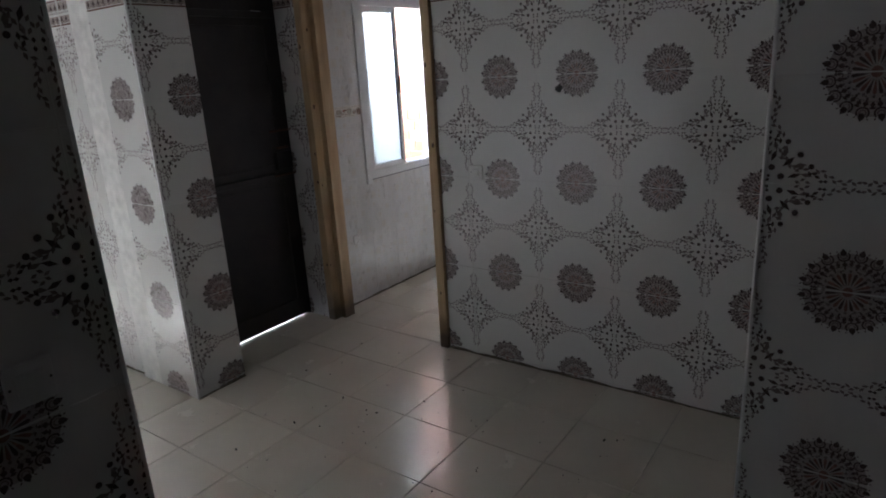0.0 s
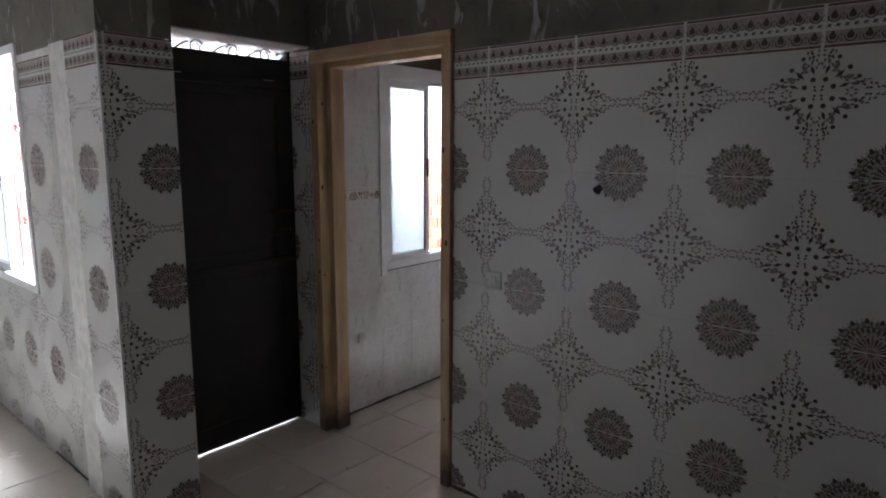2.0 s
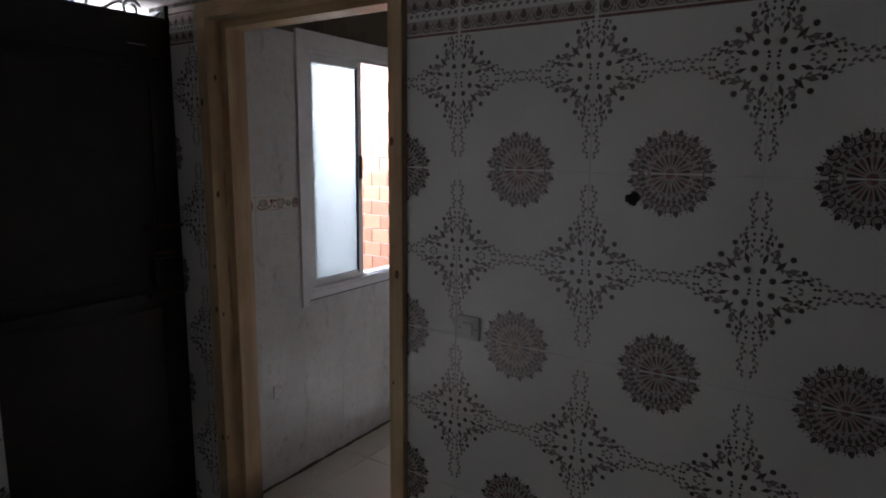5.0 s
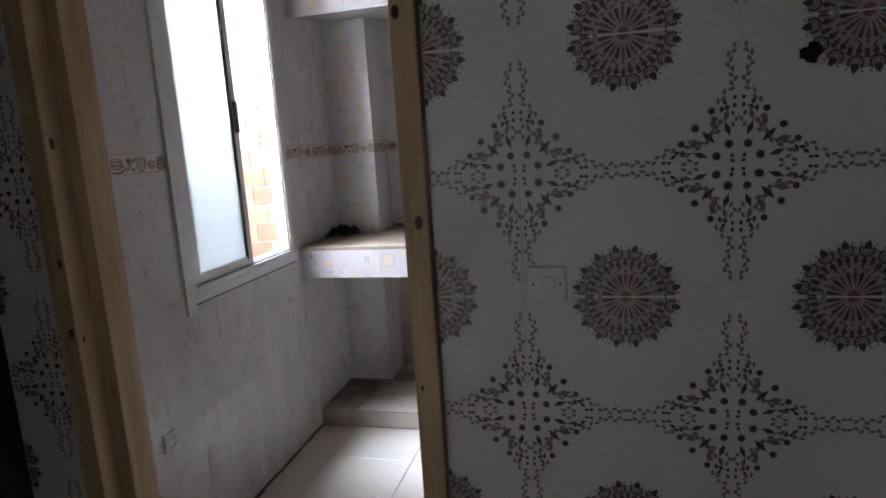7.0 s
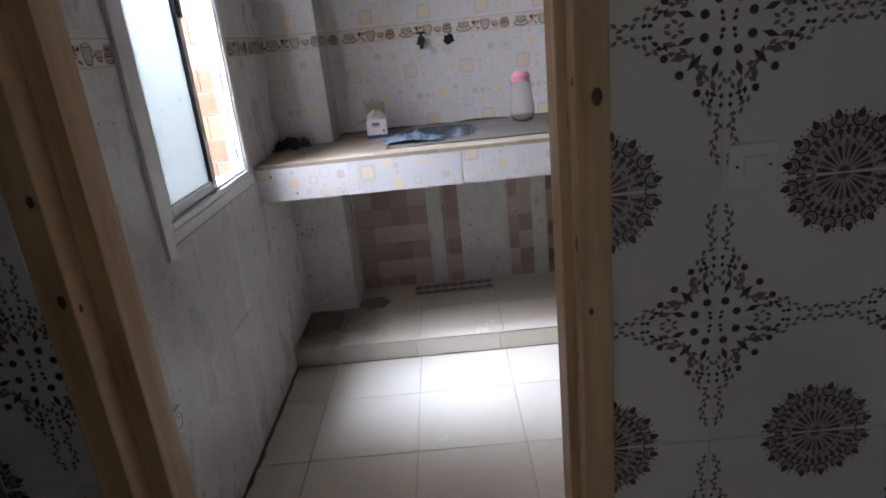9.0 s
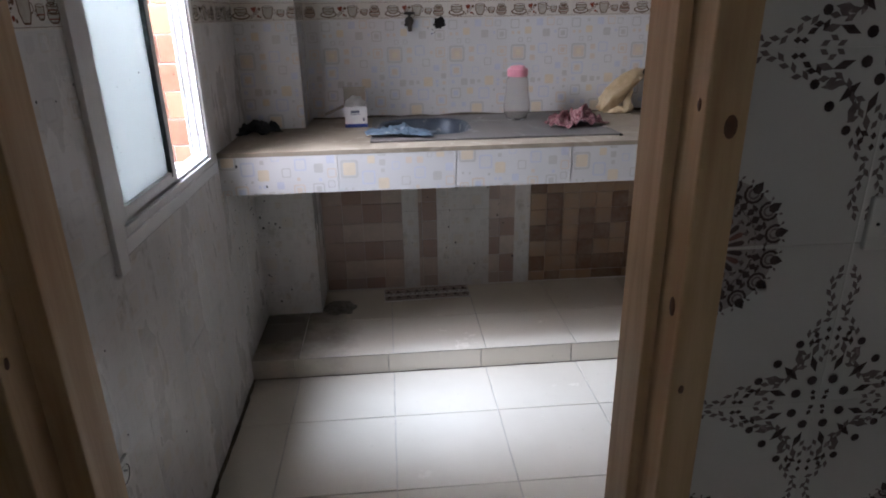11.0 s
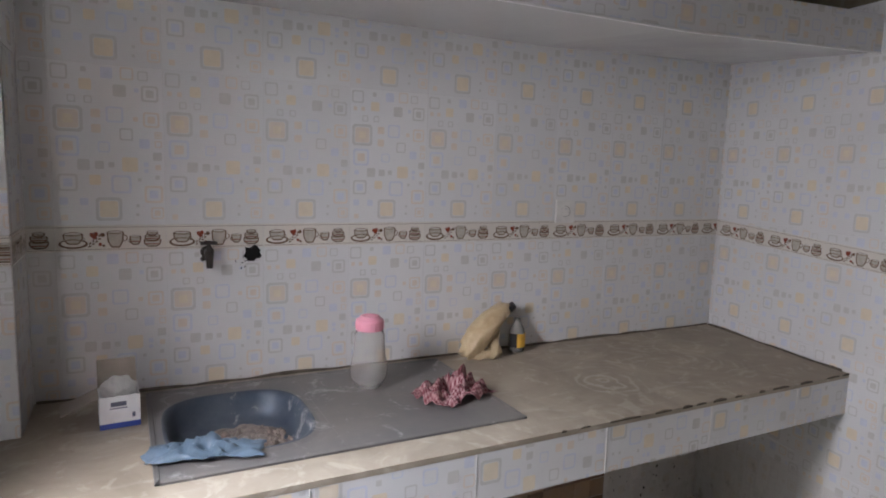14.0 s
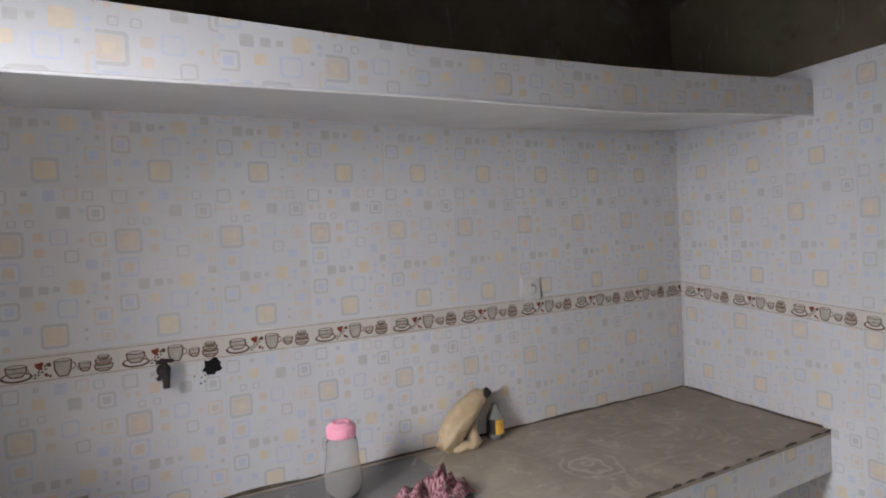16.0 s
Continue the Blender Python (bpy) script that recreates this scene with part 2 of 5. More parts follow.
    n.tree.links.new(m2.outputs[0], n.tree.nodes["Material Output"].inputs[0])
    return n.mat


M_FLOOR = floor_material()
M_PLASTER = plaster_material("scraped_cement", (0.115, 0.105, 0.085), (0.46, 0.46, 0.44), 0.605)
M_SOOT = plaster_material("sooty_cement", (0.085, 0.070, 0.045), (0.16, 0.14, 0.11), 0.80)
M_CEIL = plain("white_ceiling_paint", (0.62, 0.62, 0.61), 0.9, 0, 0.08, 3)
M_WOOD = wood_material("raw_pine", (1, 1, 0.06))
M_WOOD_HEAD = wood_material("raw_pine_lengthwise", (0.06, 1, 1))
M_KNOT = plain("pine_knot", (0.10, 0.045, 0.02), 0.5, 0, 0.3, 60)
M_DOOR = metal_door_material()
M_RUST = plain("rusty_iron", (0.10, 0.05, 0.03), 0.7, 0.4, 0.4, 40)
M_ALU = plain("white_coated_aluminium", (0.74, 0.74, 0.73), 0.35, 0, 0.06, 14)
M_ALUGREY = plain("grey_aluminium", (0.55, 0.56, 0.57), 0.35, 0.6, 0.1, 20)
M_BLACK = plain("black_plastic", (0.015, 0.015, 0.016), 0.45)
M_FROST = frosted_material()
M_CHECK = checker_material()
M_COUNTER = counter_material()
M_STEEL = steel_material("dusty_sink_steel", (0.17, 0.165, 0.16), (0.27, 0.25, 0.23))
# bluish basin steel, darkened so the recess's shade is in its colour
M_BASIN = steel_material("shaded_basin_steel", (0.05, 0.07, 0.10), (0.13, 0.15, 0.17))
M_RENDER = plain("whitewashed_render", (0.72, 0.70, 0.66), 0.9, 0, 0.12, 4, 0.3)
M_YARD = plain("yard_concrete", (0.34, 0.32, 0.29), 0.9, 0, 0.2, 5, 0.3)
M_REDIRON = plain("red_painted_iron", (0.42, 0.10, 0.07), 0.5, 0, 0.2, 20)
M_WHITE = plain("white_switch_plastic", (0.67, 0.67, 0.64), 0.35, 0, 0.06, 20, 0.03)


# ---- mesh helpers ----
def link(name, bm, mats, parent=None, label="", matrix=None):
    me = bpy.data.meshes.new(name)
    bm.to_mesh(me)
    bm.free()
    for m in mats if isinstance(mats, (list, tuple)) else (mats,):
        me.materials.append(m)
    ob = new(name, me)
    if parent is not None:
        ob.parent = parent
    if matrix is not None:
        ob.matrix_basis = matrix
    if label:
        ob["label"] = label
    return ob


def part(name, bm, material, parent, label=""):
    return link(name, bm, material, parent, label)


def box(bm, lo, hi, mat=0):
    v = [bm.verts.new((x, y, z)) for z in (lo[2], hi[2]) for y in (lo[1], hi[1]) for x in (lo[0], hi[0])]
    for f in ((0, 2, 3, 1), (4, 5, 7, 6), (0, 1, 5, 4), (2, 6, 7, 3), (0, 4, 6, 2), (1, 3, 7, 5)):
        bm.faces.new([v[i] for i in f]).material_index = mat
    return bm


def boxes(*spans):
    bm = bmesh.new()
    for lo, hi in spans:
        box(bm, lo, hi)
    return bm


def soft_box(lo, hi, r=0.004, seg=2):
    bm = box(bmesh.new(), lo, hi)
    bmesh.ops.bevel(bm, geom=bm.edges[:], offset=r, segments=seg, affect="EDGES", profile=0.5)
    return bm


def join(*bms):
    out = bmesh.new()
    for b in bms:
        me = bpy.data.meshes.new("tmp")
        b.to_mesh(me)
        b.free()
        out.from_mesh(me)
        bpy.data.meshes.remove(me)
    return out


def moved(bm, m):
    bmesh.ops.transform(bm, matrix=m, verts=bm.verts[:])
    return bm


def tube(points, r, seg=8, closed_ends=True):
    """A round rod along points; r may be one radius or one for each point."""
    bm = bmesh.new()
    pts = [Vector(p) for p in points]
    rs = r if isinstance(r, (list, tuple)) else [r] * len(pts)
    rings = []
    side = None
    for i, p in enumerate(pts):
        d = (pts[min(i + 1, len(pts) - 1)] - pts[max(i - 1, 0)]).normalized()
        if side is None:
            side = d.orthogonal().normalized()
        side = (side - d * side.dot(d)).normalized()
        up = d.cross(side)
        rings.append([bm.verts.new(p + (side * math.cos(a) + up * math.sin(a)) * rs[i]) for a in (2 * math.pi * k / seg for k in range(seg))])
    for a, b in zip(rings, rings[1:]):
        for k in range(seg):
            f = bm.faces.new((a[k], a[(k + 1) % seg], b[(k + 1) % seg], b[k]))
            f.smooth = True
    if closed_ends:
        bm.faces.new(rings[0][::-1])
        bm.faces.new(rings[-1])
    return bm


def lathe(profile, seg=24, smooth=True):
    """A turned body from (radius, height) pairs."""
    bm = bmesh.new()
    rings = [[bm.verts.new((r * math.cos(2 * math.pi * k / seg), r * math.sin(2 * math.pi * k / seg), z)) for k in range(seg)] if r > 1e-5 else [bm.verts.new((0, 0, z))] for r, z in profile]
    for a, b in zip(rings, rings[1:]):
        for k in range(seg):
            q = [a[k % len(a)], a[(k + 1) % len(a)], b[(k + 1) % len(b)], b[k % len(b)]]
            q = list(dict.fromkeys(q))
            if len(q) > 2:
                bm.faces.new(q).smooth = smooth
    return bm


def empty(name, x, y, z, label, category, group=""):
    ob = new(name)
    ob.location = (x, y, z)
    return tagged(ob, label, category, group)


def structure(name, bm, material, label, category):
    return tagged(link(name, bm, material), label, category, kind="structure")


# ---- walls, floors, ceilings ----
CEIL = 2.46

structure("floor", boxes(((HALL_X0 - 0.2, HALL_Y0 - 0.2, -0.15), (HALL_X1 + 0.2, 0.10, -0.004)), ((-1.10, 0.10, -0.15), (1.95, 2.17, -0.004))), M_GROUT, "grey cement bed under the cream floor tiles", "floor")
structure("ceiling", boxes(((HALL_X0 - 0.2, HALL_Y0 - 0.2, CEIL), (HALL_X1 + 0.2, 0.13, CEIL + 0.15)),), M_CEIL, "greyish white painted hall ceiling", "ceiling")
structure("ceiling_kitchen", boxes(((-1.2, 0.13, CEIL + 0.1), (1.95, 2.2, CEIL + 0.25)),), M_SOOT, "dark unpainted cement kitchen ceiling", "ceiling")

# wall between hall and kitchen, with the pine door opening
T = 0.0015
W1 = structure("wall_kitchen_door", boxes(
    ((0.015, T, -0.1), (1.90, 0.13, 2.02)),
    ((-1.3, T, -0.1), (-0.965, 0.13, 2.115)),
), M_GROUTW, "hall wall covered with patterned ceramic tiles", "wall")
structure("wall_kitchen_door_top", boxes(((-1.3, 0.004, 2.115), (0.015, 0.13, CEIL)), ((0.015, 0.004, 2.02), (1.90, 0.13, CEIL))), M_PLASTER, "stripped cement with scraped white plaster remains", "wall")
# wall with the steel door: pier, lintel and return
PIER = structure("wall_pier", boxes(((-1.30, -1.1385, -0.1), (-0.7905, -0.845, 2.04)),), M_GROUTW, "tiled wall pier beside the steel door", "wall")
structure("wall_pier_top", boxes(((-1.30, -1.137, 2.04), (-0.792, -0.845, CEIL)), ((-1.30, -0.845, 2.136), (-0.985, 0.004, CEIL))), M_PLASTER, "stripped cement lintel with scraped plaster", "wall")
# wall with the barred window
WX0, WX1, WZ0, WZ1 = -2.86, -1.80, 0.86, 2.10
W3 = structure("wall_barred_window", boxes(
    ((WX1, -1.1185, -0.1), (-1.12, -0.99, 2.04)),
    ((HALL_X0 - 0.2, -1.1185, -0.1), (WX0, -0.99, 2.04)),
    ((WX0, -1.1185, -0.1), (WX1, -0.99, WZ0)),
), M_GROUTW, "hall wall with patterned tiles, prints paled for glare, and a window", "wall")
structure("wall_barred_window_top", boxes(
    ((WX1, -1.1175, 2.04), (-1.30, -0.99, CEIL)),
    ((HALL_X0 - 0.2, -1.1175, 2.04), (WX0, -0.99, CEIL)),
    ((WX0, -1.1175, WZ1), (WX1, -0.99, CEIL)),
), M_PLASTER, "stripped cement above the window", "wall")
# passage walls near the start of the walk
LW = structure("wall_passage", boxes(((0.68, HALL_Y0, -0.1), (0.7985, -2.1865, CEIL)),), M_GROUTW, "passage wall with patterned tiles and a switch", "wall")
RW = structure("wall_room_corner", boxes(((1.7415, -1.0635, -0.1), (HALL_X1 + 0.2, -0.94, CEIL)), ((1.7415, -0.94, -0.1), (1.90, T, CEIL))), M_GROUTW, "projecting wall corner with patterned tiles", "wall")
structure("wall_end", boxes(
    ((HALL_X0 - 0.15, HALL_Y0 - 0.15, -0.1), (HALL_X1 + 0.2, HALL_Y0, CEIL)),
    ((HALL_X0 - 0.15, HALL_Y0, -0.1), (HALL_X0, -0.99, CEIL)),
    ((HALL_X1, HALL_Y0, -0.1), (HALL_X1 + 0.2, -1.06, CEIL)),
), M_RENDER, "plain whitewashed wall", "wall")

# kitchen walls
KX0, KX1, KY1, KTOP = -0.98, 1.80, 2.02, 2.165
KLTOP = 2.085
KWY0, KWY1, KWZ0, KWZ1 = 0.536, 1.275, 0.88, 2.03
KL = structure("wall_kitchen_window", boxes(
    ((-1.035, 0.13, -0.1), (KX0 - T, KWY0, KLTOP)),
    ((-1.035, KWY1, -0.1), (KX0 - T, KY1 + 0.15, KLTOP)),
    ((-1.035, KWY0, -0.1), (KX0 - T, KWY1, KWZ0)),
    ((-1.035, KWY0, KWZ1), (KX0 - T, KWY1, KLTOP)),
), M_GROUTW, "kitchen wall with pale printed tiles and a window", "wall")
KB = structure("wall_kitchen_back", boxes(((KX0 - T, KY1 + T, -0.1), (KX1 + T, KY1 + 0.15, KTOP)),), M_GROUTW, "kitchen wall with pale printed tiles", "wall")
# the end wall stands about ten degrees out of square
KA = math.atan(0.17)
KEND = Matrix(((-math.sin(KA), 0, -math.cos(KA), 1.788), (-math.cos(KA), 0, math.sin(KA), KY1), (0, 1, 0, 0), (0, 0, 0, 1)))
KR = structure("wall_kitchen_end", moved(boxes(((-0.1, -0.1, -0.2), (1.93, 2.133, -T))), KEND), M_GROUTW, "kitchen end wall with pale printed tiles", "wall")
structure("wall_kitchen_top", boxes(
    ((-1.035, 0.13, KLTOP), (KX0 - 0.004, KY1 + 0.15, CEIL + 0.1)),
    ((KX0 - 0.004, KY1 + 0.004, KTOP), (KX1 + 0.004, KY1 + 0.15, CEIL + 0.1)),
), M_SOOT, "smoke-darkened bare cement above the tiles", "wall")
structure("wall_kitchen_end_top", moved(boxes(((-0.1, 2.133, -0.2), (1.93, CEIL + 0.1, -0.004))), KEND), M_SOOT, "smoke-darkened bare cement above the tiles", "wall")
structure("wall_kitchen_front", boxes(((0.015, 0.13, -0.1), (KX1, 0.14, CEIL + 0.1)), ((-0.965, 0.13, 2.115), (0.015, 0.14, CEIL + 0.1))), M_RENDER, "plain kitchen side of the door wall", "wall")
PLAT = structure("platform", boxes(((KX0, 1.412, -0.1), (KX1, KY1, 0.078)),), M_GROUT, "raised tiled step under the worktop", "step")
COLM = structure("column", boxes(((KX0 - T, 1.805, 0.0), (-0.750, KY1 + T, CEIL + 0.1)),), M_GROUTW, "tiled pillar in the kitchen corner", "column")

# light well outside; unseen walls added and raised to cut the sky's light
structure("ground", boxes(((-60, -60, -0.5), (60, 60, -0.16)), ((-3.9, -0.98, -0.16), (-1.17, 1.5, -0.03))), M_YARD, "bare concrete ground of the yard", "ground")
YW = structure("wall_yard", boxes(((-3.9, 1.315, -0.2), (-1.037, 1.45, 5.2)),), M_RENDER, "yard wall with orange facing tiles", "wall")
structure("wall_yard_far", boxes(((-4.05, -0.99, -0.2), (-3.9, 1.45, 5.2)),), M_RENDER, "unseen whitewashed far yard wall, raised to cut sky light", "wall")
structure("wall_upper_storey", boxes(((-3.9, -1.10, CEIL + 0.16), (-1.06, -0.98, 5.2)), ((-1.2, -0.98, CEIL + 0.26), (-1.06, 1.315, 5.2))), M_RENDER, "unseen whitewashed walls added round the yard to cut sky light", "wall")


# ---- printed tiles ----
random.seed(7)
PW, PH = 0.40, 0.25          # hall tile
KW, KH = 0.2635, 0.417       # kitchen tile
UP = 0.0005                  # thickness of the printed lustre


def poly(bm, pts, mat, h=UP):
    bm.faces.new([bm.verts.new((x, y, h)) for x, y in pts]).material_index = mat


def disc(bm, x, y, r, mat, n=8, ry=None):
    poly(bm, [(x + r * math.cos(2 * math.pi * k / n), y + (ry or r) * math.sin(2 * math.pi * k / n)) for k in range(n)], mat)


def leaf(bm, x, y, a, length, width, mat):
    c, s = math.cos(a), math.sin(a)
    poly(bm, [(x + c * u - s * v, y + s * u + c * v) for u, v in ((-length / 2, 0), (0, -width / 2), (length / 2, 0), (0, width / 2))], mat)


def arc(bm, cx, cy, r0, r1, a0, a1, mat, n=6):
    pts = [(cx + r1 * math.cos(a0 + (a1 - a0) * k / n), cy + r1 * math.sin(a0 + (a1 - a0) * k / n)) for k in range(n + 1)]
    pts += [(cx + r0 * math.cos(a0 + (a1 - a0) * k / n), cy + r0 * math.sin(a0 + (a1 - a0) * k / n)) for k in range(n, -1, -1)]
    for k in range(n):
        poly(bm, [pts[k], pts[k + 1], pts[2 * n - k], pts[2 * n + 1 - k]], mat)


def chain(bm, pts, mat, step=0.0082, length=0.0138, width=0.0074):
    """Small leaves along a line, alternately to its two sides."""
    k = 0
    for (x0, y0), (x1, y1) in zip(pts, pts[1:]):
        d = math.hypot(x1 - x0, y1 - y0)
        a = math.atan2(y1 - y0, x1 - x0)
        m = max(1, round(d / step))
        for i in range(m):
            f = (i + 0.5) / m
            side = 0.0030 if k % 2 else -0.0030
            leaf(bm, x0 + (x1 - x0) * f - math.sin(a) * side, y0 + (y1 - y0) * f + math.cos(a) * side, a + (0.5 if k % 2 else -0.5), length, width, mat)
            k += 1


def base_plate(bm, w, h, thick=0.005, edge=0.0012):
    lo = [bm.verts.new(p) for p in ((0, 0, -thick), (w, 0, -thick), (w, h, -thick), (0, h, -thick))]
    mid = [bm.verts.new(p) for p in ((0, 0, -edge * 0.6), (w, 0, -edge * 0.6), (w, h, -edge * 0.6), (0, h, -edge * 0.6))]
    top = [bm.verts.new(p) for p in ((edge, edge, 0), (w - edge, edge, 0), (w - edge, h - edge, 0), (edge, h - edge, 0))]
    for a, b in ((lo, mid), (mid, top)):
        for i in range(4):
            bm.faces.new((a[i], a[(i + 1) % 4], b[(i + 1) % 4], b[i]))
    bm.faces.new(top)


def medallion(bm, cx, cy):
    """Upper half of the round ornament: 1 dark, 2 pale, 3 reddish."""
    n = 16
    for r0, r1, m in ((0.0, 0.0935, 4), (0.060, 0.0635, 1), (0.0760, 0.0785, 2)):
        arc(bm, cx, cy, r0, r1, 0.02, math.pi - 0.02, m, 40)
    for f in bm.faces:
        for v in f.verts:
            v.co.z = UP * 0.6
    for k in range(n):
        a = math.pi * (k + 0.5) / (n / 2)
        if math.sin(a) < 0.02:
            continue
        c, s = math.cos(a), math.sin(a)

        def at(r, t=0.0):
            return cx + r * c - t * s, cy + r * s + t * c

        poly(bm, [at(0.106), at(0.097, 0.0066), at(0.090, 0.006), at(0.0875, 0), at(0.090, -0.006), at(0.097, -0.0066)], 1)
        x, y = at(0.087)
        arc(bm, x, y, 0.0100, 0.0138, a + 0.9, a + 2 * math.pi - 0.9, 1, 8)
        arc(bm, x, y, 0.0050, 0.0080, a + 1.2, a + 2 * math.pi - 1.2, 2, 6)
        leaf(bm, *at(0.067), a, 0.015, 0.012, 1)
        leaf(bm, *at(0.0575), a, 0.010, 0.006, 1)
        for t in (-0.0125, 0.0125):
            leaf(bm, *at(0.0985, t), a + t * 60, 0.007, 0.004, 2)
            leaf(bm, *at(0.074, t), a + 1.2, 0.009, 0.005, 1)
        b = a + math.pi / n
        c, s = math.cos(b), math.sin(b)
        leaf(bm, *at(0.068), b, 0.015, 0.010, 1)
        leaf(bm, *at(0.0500), b, 0.010, 0.007, 2)
    for k in range(11):
        a = math.pi * (k + 0.5) / 11
        c, s = math.cos(a), math.sin(a)
        poly(bm, [(cx + r * c - t * s, cy + r * s + t * c) for r, t in ((0.013, 0), (0.034, 0.0032), (0.043, 0.0038), (0.047, 0), (0.043, -0.0038), (0.034, -0.0032))], 3 if k % 2 else 1)
        leaf(bm, cx + 0.052 * c, cy + 0.052 * s, a + 1.57, 0.008, 0.003, 1)
    arc(bm, cx, cy, 0.0, 0.011, 0.05, math.pi - 0.05, 3, 8)


def quarter_flower(bm, cx, cy, sx, sy):
    """A quarter of the rosette; sx, sy point into the tile."""
    q = bmesh.new()
    for x, y, r in ((0.015, 0.036, 0.0088), (0.036, 0.015, 0.0088), (0.045, 0.097, 0.0075), (0.073, 0.067, 0.008), (0.097, 0.040, 0.0075)):
        disc(q, x, y, r * 0.86, 1, 8)
    for x, y, a in ((0.008, 0.006, 0.6), (0.119, 0.0065, 0.0), (0.0065, 0.119, 1.57), (0.0095, 0.0155, 1.2), (0.128, 0.007, 0.0), (0.0065, 0.105, 1.57)):
        leaf(q, x, y, a, 0.0105, 0.008, 1)
    for x, y, a, length, width, m in ((0.050, 0.050, 0.785, 0.034, 0.013, 1), (0.074, 0.042, 0.15, 0.030, 0.012, 2), (0.042, 0.074, 1.42, 0.030, 0.012, 2), (0.064, 0.018, 0.35, 0.030, 0.011, 1), (0.018, 0.064, 1.22, 0.030, 0.011, 1), (0.088, 0.020, -0.25, 0.024, 0.010, 2), (0.020, 0.088, 1.82, 0.024, 0.010, 2)):
        leaf(q, x, y, a, length, width, m)
    chain(q, [(0.052, 0.046), (0.064, 0.034), (0.080, 0.033), (0.090, 0.040)], 2, 0.0085, 0.0165, 0.0085)
    chain(q, [(0.046, 0.052), (0.034, 0.064), (0.033, 0.080), (0.040, 0.090)], 2, 0.0085, 0.0165, 0.0085)
    chain(q, [(0.094, 0.028), (0.106, 0.020), (0.116, 0.020)], 1, 0.0090, 0.0150, 0.0080)
    chain(q, [(0.028, 0.094), (0.020, 0.106), (0.020, 0.116)], 1, 0.0090, 0.0150, 0.0080)
    chain(q, [(0.108, 0.034), (0.125, 0.026), (0.142, 0.012), (0.160, 0.005), (0.180, 0.009), (0.198, 0.004)], 2, 0.0092, 0.0150, 0.0074)
    chain(q, [(0.034, 0.108), (0.026, 0.124), (0.010, 0.140), (0.0085, 0.156), (0.016, 0.172), (0.0175, 0.190), (0.010, 0.205), (0.003, 0.211)], 2, 0.0092, 0.0150, 0.0074)
    chain(q, [(0.066, 0.006), (0.098, 0.006)], 2, 0.01)
    chain(q, [(0.006, 0.066), (0.006, 0.096)], 2, 0.01)
    for v in q.verts:
        v.co.x, v.co.y = cx + sx * v.co.x, cy + sy * v.co.y
    me = bpy.data.meshes.new("tmp")
    if sx * sy < 0:
        bmesh.ops.reverse_faces(q, faces=q.faces[:])
    q.to_mesh(me)
    q.free()
    bm.from_mesh(me)
    bpy.data.meshes.remove(me)


def hall_tile(flip):
    bm = bmesh.new()
    g = 0.0005
    base_plate(bm, PW - 2 * g, PH - 2 * g)
    prints = bmesh.new()
    medallion(prints, PW / 2 - g, 0.0008)
    quarter_flower(prints, 0.0005, PH - 0.0025, 1, -1)
    quarter_flower(prints, PW - 2 * g - 0.0005, PH - 0.0025, -1, -1)
    if flip:
        for b in (prints,):
            for v in b.verts:
                v.co.y = PH - 2 * g - v.co.y
            bmesh.ops.reverse_faces(b, faces=b.faces[:])
    return trim(join(bm, prints), (0, PW - 2 * g), (0, PH - 2 * g))


def trim(bm, us, vs):
    """Cut a tile down to a span of its width and height."""
    for co, no in (((us[0], 0, 0), (-1, 0, 0)), ((us[1], 0, 0), (1, 0, 0)), ((0, vs[0], 0), (0, -1, 0)), ((0, vs[1], 0), (0, 1, 0))):
        bmesh.ops.bisect_plane(bm, geom=bm.verts[:] + bm.edges[:] + bm.faces[:], plane_co=co, plane_no=no, clear_outer=True, dist=1e-6)
    return bm


def border_tile():
    bm = bmesh.new()
    w, h = PW - 0.002, 0.123
    base_plate(bm, w, h, 0.007)
    e = 0.004
    for y0, y1, m in ((0.001, 0.0085, 4), (h - 0.0085, h - 0.001, 4), (0.011, 0.047, 3), (h - 0.049, h - 0.011, 3)):
        poly(bm, [(e, y0), (w - e, y0), (w - e, y1), (e, y1)], m, UP * 0.6)
    for k in range(9):
        x = (k + 0.5) * w / 9
        for y in (0.030, h - 0.036):
            poly(bm, [(x, y + 0.018), (x - 0.010, y + 0.001), (x - 0.0065, y - 0.008), (x + 0.0065, y - 0.008), (x + 0.010, y + 0.001)], 1)
            arc(bm, x, y - 0.001, 0.0130, 0.0165, math.pi * 0.95, math.pi * 2.05, 1, 8)
            disc(bm, x + w / 18, y + 0.004, 0.004, 2, 6)
            leaf(bm, x + w / 18, y - 0.010, 1.57, 0.012, 0.006, 2)
        for dx in (0, w / 18):
            leaf(bm, x + dx - w / 36, h / 2, 0.5, 0.017, 0.009, 1)
            leaf(bm, x + dx - w / 36, h / 2, 2.2, 0.016, 0.008, 2)
    return trim(bm, (0, w), (0, h))


# prints of one kitchen tile, in millimetres: centre and size, sorted by colour (1 sand yellow, 2 grey, 3 blue, 4 beige)
FILLS = {
    1: ((96, 119, 26), (179, 161, 38), (81, 363, 28)),
    4: ((102, 252, 22), (102, 291, 22), (24, 20, 15), (16, 354, 12), (41, 354, 12), (195, 281, 12), (247, 155, 14)),
    2: ((71, 158, 28), (107, 158, 21), (135, 159, 14), (246, 184, 22), (159, 352, 31), (78, 400, 13), (201, 121, 9), (245, 128, 11), (195, 51, 8), (194, 27, 8)),
    3: ((215, 217, 25), (130, 395, 28), (23, 63, 19), (69, 62, 19), (23, 158, 14), (218, 162, 12), (218, 145, 10), (199, 356, 11)),
}
